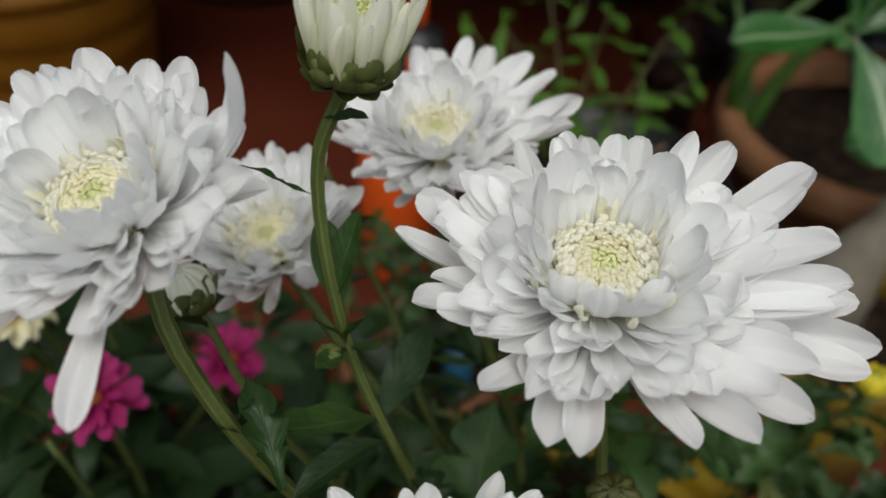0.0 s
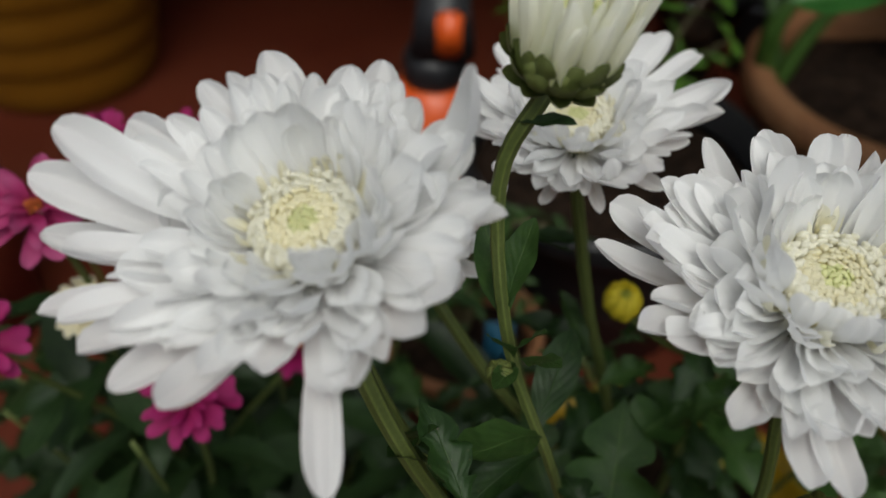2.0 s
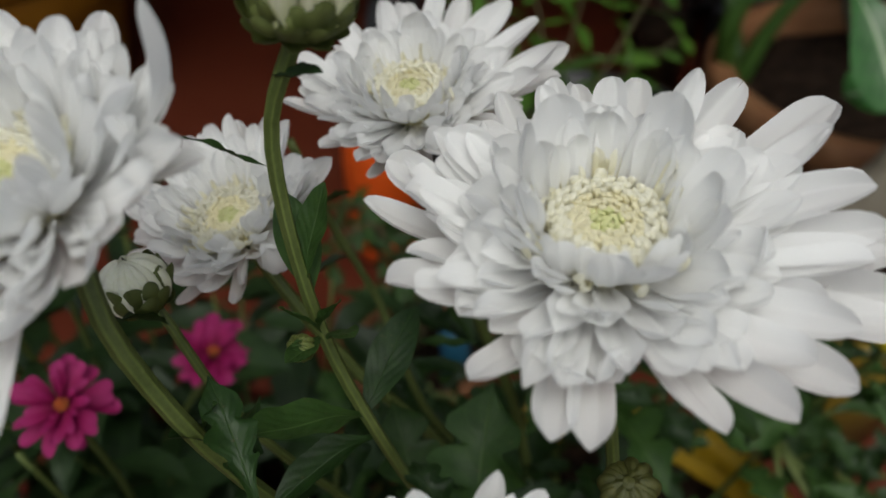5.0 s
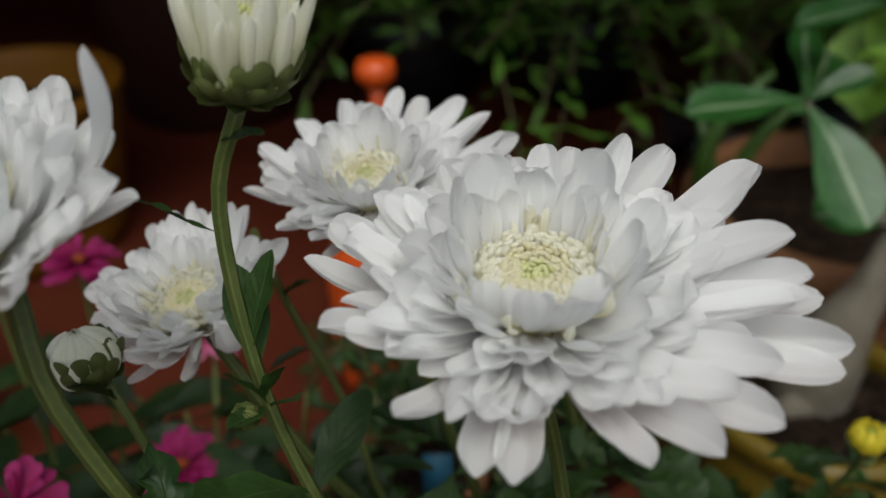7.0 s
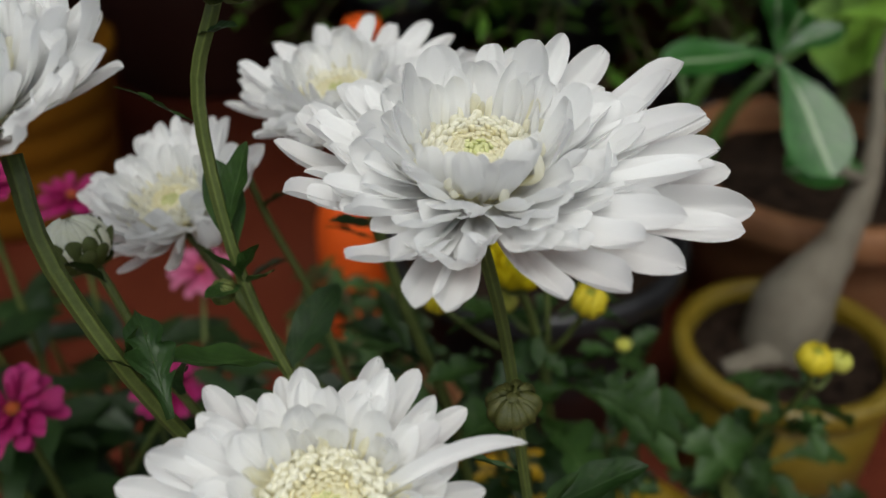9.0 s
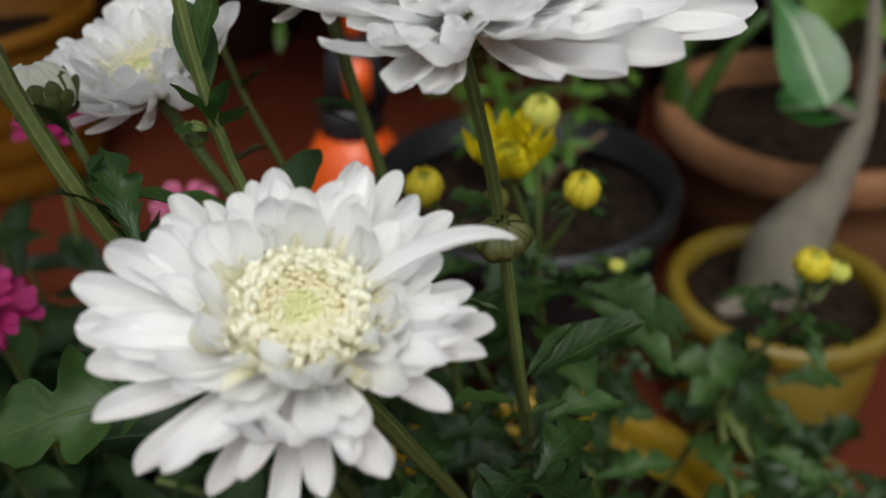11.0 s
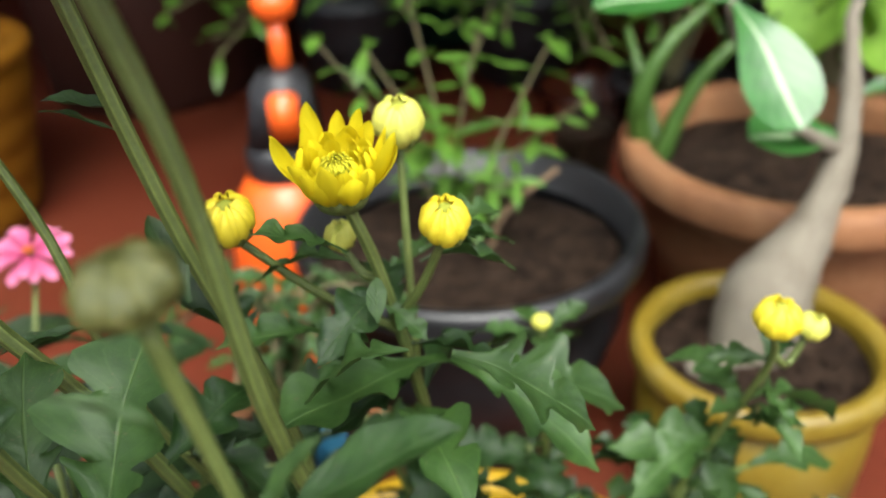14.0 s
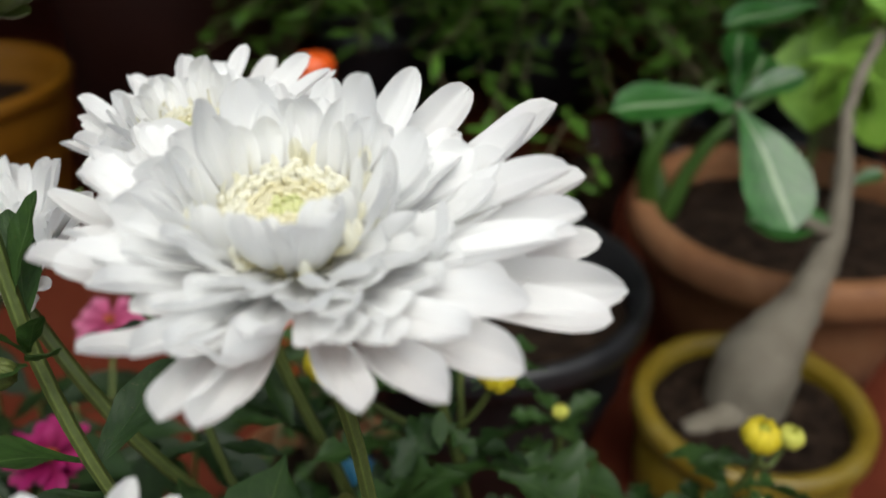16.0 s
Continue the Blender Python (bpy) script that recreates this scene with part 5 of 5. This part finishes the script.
for v in head.verts:      # narrower towards the top
    f = 1 - 0.3 * (v.co.z - 0.28) / 0.082
    v.co.x, v.co.y = -0.079 + (v.co.x + 0.079) * f, 0.92 + (v.co.y - 0.92) * f
part("head", head, BLACK, sp, "black pump head")
part("trigger", box(-0.086, -0.056, 0.868, 0.89, 0.302, 0.352, 0.004), ORANGE, sp, "orange trigger")
part("pump_rod", lathe([(0, 0.345), (0.011, 0.345), (0.01, 0.418), (0, 0.418)], 16), ORANGE, sp, at=Matrix.Translation((-0.078, 0.94, 0)))
part("knob", lathe([(0, 0.41), (0.014, 0.412), (0.022, 0.42), (0.024, 0.432), (0.02, 0.442), (0, 0.446)], 24), ORANGE, sp, "orange mushroom knob", at=Matrix.Translation((-0.078, 0.94, 0)))

# ---- ribbed ochre pot, brown urn and other things behind ----
prof = [(0, 0), (0.145, 0), (0.152, 0.01)]
for k in range(4):
    z0 = 0.02 + 0.06 * k
    r = 0.155 + 0.011 * k
    prof += [(r + 0.002, z0), (r + 0.0055, z0 + 0.015), (r + 0.0085, z0 + 0.035), (r + 0.0085, z0 + 0.054)]
prof += [(0.195, 0.262), (0.205, 0.268), (0.207, 0.285), (0.198, 0.292), (0.185, 0.288), (0.18, 0.26), (0.14, 0.02), (0, 0.02)]
pot("ribbed_pot", (-0.745, 1.315, 0), prof, 0.176, 0.22, OCHRE, "ribbed ochre plastic pot on the red floor")
pot("urn", (-0.56, 1.98, 0), [(0, 0), (0.22, 0), (0.235, 0.02), (0.25, 0.3), (0.255, 0.55), (0.265, 0.58), (0.265, 0.62), (0.24, 0.62), (0.235, 0.5), (0.2, 0.04), (0, 0.04)], 0.23, 0.56, URN, "large plain brown clay drum standing on the floor", category="drum")
pot("red_pot", (-0.655, 0.72, 0), walls(0.11, 0.085, 0.34, 0.012), 0.095, 0.3, REDPOT, "plain red clay pot", ring(0.118, 0.345, 0.02, 0.03))
cup = thing("plastic_cup", (0.31, 1.25, 0), "clear plastic tub with soil beside the terracotta pot", "tub")
part("wall", lathe([(0, 0), (0.055, 0), (0.07, 0.2), (0.075, 0.205), (0.075, 0.211), (0.067, 0.208), (0.052, 0.004), (0, 0.004)], 40), CLEAR, cup, at=Matrix.Translation((0.31, 1.25, 0)))
part("soil", lathe([(0, 0.006), (0.05, 0.006), (0.062, 0.14), (0, 0.145)], 32), SOIL, cup, at=Matrix.Translation((0.31, 1.25, 0)))


def shrub(name, root, height, spread, shoots, leaves, size, meshes, seed, label, forward=0.0):
    r2 = random.Random(seed)
    t = thing(name, root, label, "shrub", "shrubs behind the pots")
    for i in range(shoots):
        a = i * GOLD
        top = Vector((root[0] + spread * math.cos(a) * r2.uniform(0.4, 1), root[1] - forward + spread * math.sin(a) * r2.uniform(0.4, 1), root[2] + height * r2.uniform(0.25, 1)))
        line = [root, (Vector(root) * 0.6 + top * 0.4 + Vector((0, 0, 0.1))), top]
        stem(t, line, 0.004, 0.0015, 0, "twig", 10, TWIG)
        leafy(t, line, 0.25, 1.0, leaves, size, meshes, seed * 31 + i, 0.5)
    return t


def seedling(name, root, ends, size, seed, label, group="young plants in pots"):
    """Thin stems with pairs of long leaves that point forward and droop a little."""
    r2 = random.Random(seed)
    t = thing(name, root, label, "plant", group)
    for end in ends:
        line = [root, (Vector(root) * 0.55 + Vector(end) * 0.45 + Vector((r2.uniform(-0.01, 0.01), r2.uniform(-0.01, 0.01), 0.02))), end]
        stem(t, line, 0.0028, 0.001, 0, "twig", 12, TWIG)
        for i in range(6):
            f = along(line, 0.3 + 0.7 * i / 5)
            a = 1.57 * i + r2.uniform(-0.3, 0.3)
            for half in (0, math.pi):
                ln = size * r2.uniform(0.65, 1.2)
                leaf(t, f, f + Vector((math.cos(a + half), math.sin(a + half), r2.uniform(-0.35, 0.3))).normalized() * ln, L_BUSH, r2.uniform(-0.4, 0.4), r2.uniform(0.9, 1.3))
    return t


seedling("young_plant", (0.10, 0.83, 0.2), [(-0.02, 0.80, 0.43), (0.06, 0.88, 0.46), (0.13, 0.85, 0.42), (0.2, 0.86, 0.40), (0.24, 0.88, 0.33), (0.08, 0.80, 0.36), (0.16, 0.78, 0.29), (0.02, 0.86, 0.40)], 0.046, 101, "young green plant with long leaves in the black pot")
fallen = thing("dry_twig", (0.135, 0.8, 0.203), "dry brown twig leaning out of the soil", "twig")
part("twig", tube([(0.135, 0.8, 0.198), (0.145, 0.8, 0.235), (0.168, 0.803, 0.262), (0.205, 0.81, 0.287)], 0.0045, 0.003, 16, 8), TERRA_DRY, fallen)
pot("back_pot", (0.3, 1.95, 0), walls(0.16, 0.12, 0.25, 0.012), 0.14, 0.2, BLACKPOT, "black plastic pot at the back wall", ring(0.168, 0.255, 0.02, 0.03))
shrub("shrub", (0.3, 1.95, 0.2), 0.3, 0.36, 58, 27, 0.05, L_BUSH, 102, "dense green shrub at the back of the terrace", 0.5)
pot("back_pot", (0.78, 1.62, 0), walls(0.16, 0.12, 0.25, 0.012), 0.14, 0.2, BLACKPOT, "black plastic pot at the back wall", ring(0.168, 0.255, 0.02, 0.03))
shrub("shrub", (0.78, 1.62, 0.2), 0.55, 0.4, 34, 15, 0.066, L_BUSH, 103, "dense green shrub at the back of the terrace")
STRAP = mottled("strap leaf green", [(0.3, (0.022, 0.056, 0.006)), (0.7, (0.046, 0.105, 0.013))], 30, 0.5)
pot("back_pot", (-0.08, 1.96, 0), walls(0.16, 0.12, 0.25, 0.012), 0.14, 0.2, BLACKPOT, "black plastic pot at the back wall", ring(0.168, 0.255, 0.02, 0.03))
shrub("shrub", (-0.08, 1.96, 0.2), 0.3, 0.3, 44, 25, 0.05, L_BUSH, 105, "dense green shrub at the back of the terrace", 0.5)
crate = thing("crate", (0.1, 2.3, 0), "dark green plastic crate against the back wall", "crate")
part("body", box(-0.2, 0.4, 2.15, 2.5, 0.0, 0.62, 0.02), GREENBOX, crate)
part("lid", box(-0.22, 0.42, 2.13, 2.52, 0.622, 0.66, 0.012), GREENBOX, crate)
for x, y, h, sd in ((0.48, 1.42, 0.48, 111), (0.68, 1.3, 0.5, 114), (0.95, 1.3, 0.5, 115)):
    pot("nursery_pot", (x, y, 0), walls(0.1, 0.075, 0.16, 0.006), 0.09, 0.13, BLACKPOT, "small black plastic pot among the shrubs", ring(0.104, 0.163, 0.012, 0.018))
    shrub("young_plant", (x, y, 0.13), h, 0.22, 16, 13, 0.05, L_BUSH, sd, "bushy green young plant in a small pot")
# long strap leaves at the terracotta pot's edge
lily = thing("strap_plant", (0.36, 0.99, 0.185), "thick green strap-leaved plant in the terracotta pot", "plant")
for pts, r0 in (([(0.335, 0.985, 0.2), (0.32, 0.97, 0.29), (0.345, 0.97, 0.355), (0.395, 0.99, 0.395)], 0.016), ([(0.355, 1.0, 0.2), (0.385, 1.0, 0.285), (0.43, 1.0, 0.345), (0.49, 1.03, 0.37)], 0.013), ([(0.36, 1.0, 0.2), (0.34, 1.05, 0.29), (0.33, 1.1, 0.34)], 0.011)):
    bm = tube(pts, r0, r0 * 0.3, 20, 12)
    part("leaf", bm, STRAP, lily)

# ---- small terracotta pot with a seedling, a blue scrap on its soil, and dropped things on the floor ----
tp = (-0.05, 0.60, 0)
pot("small_pot", tp, walls(0.08, 0.058, 0.152, 0.008), 0.07, 0.125, TERRA, "small terracotta pot with a seedling behind the chrysanthemums", ring(0.086, 0.157, 0.014, 0.022))
shrub("seedling", (-0.05, 0.60, 0.127), 0.19, 0.1, 13, 12, 0.028, L_PALE, 104, "small pale green seedling in the terracotta pot")
bs = thing("plant_label", (-0.012, 0.575, 0.127), "blue plastic plant label stuck in the soil", "plant label")
part("stake", box(-0.026, 0.002, 0.573, 0.5755, 0.105, 0.19, 0.0008), BLUE, bs)
for k, (x, y, r) in enumerate([(0.26, 0.47, 0.022), (0.3, 0.5, 0.018), (0.235, 0.52, 0.016), (0.33, 0.45, 0.02)]):
    bm = bmesh.new()
    bmesh.ops.create_icosphere(bm, subdivisions=3, radius=r)
    for v in bm.verts:
        v.co *= 1 + 0.18 * noise.noise(v.co * 40 + Vector((k, 0, 0)))
        v.co.z *= 0.7
    tagged(part("pebble", bm, GREY, at=Matrix.Translation((x, y, r * 0.66))), "grey-lilac pebble lying on the red floor", "pebble", "pebbles between the pots")
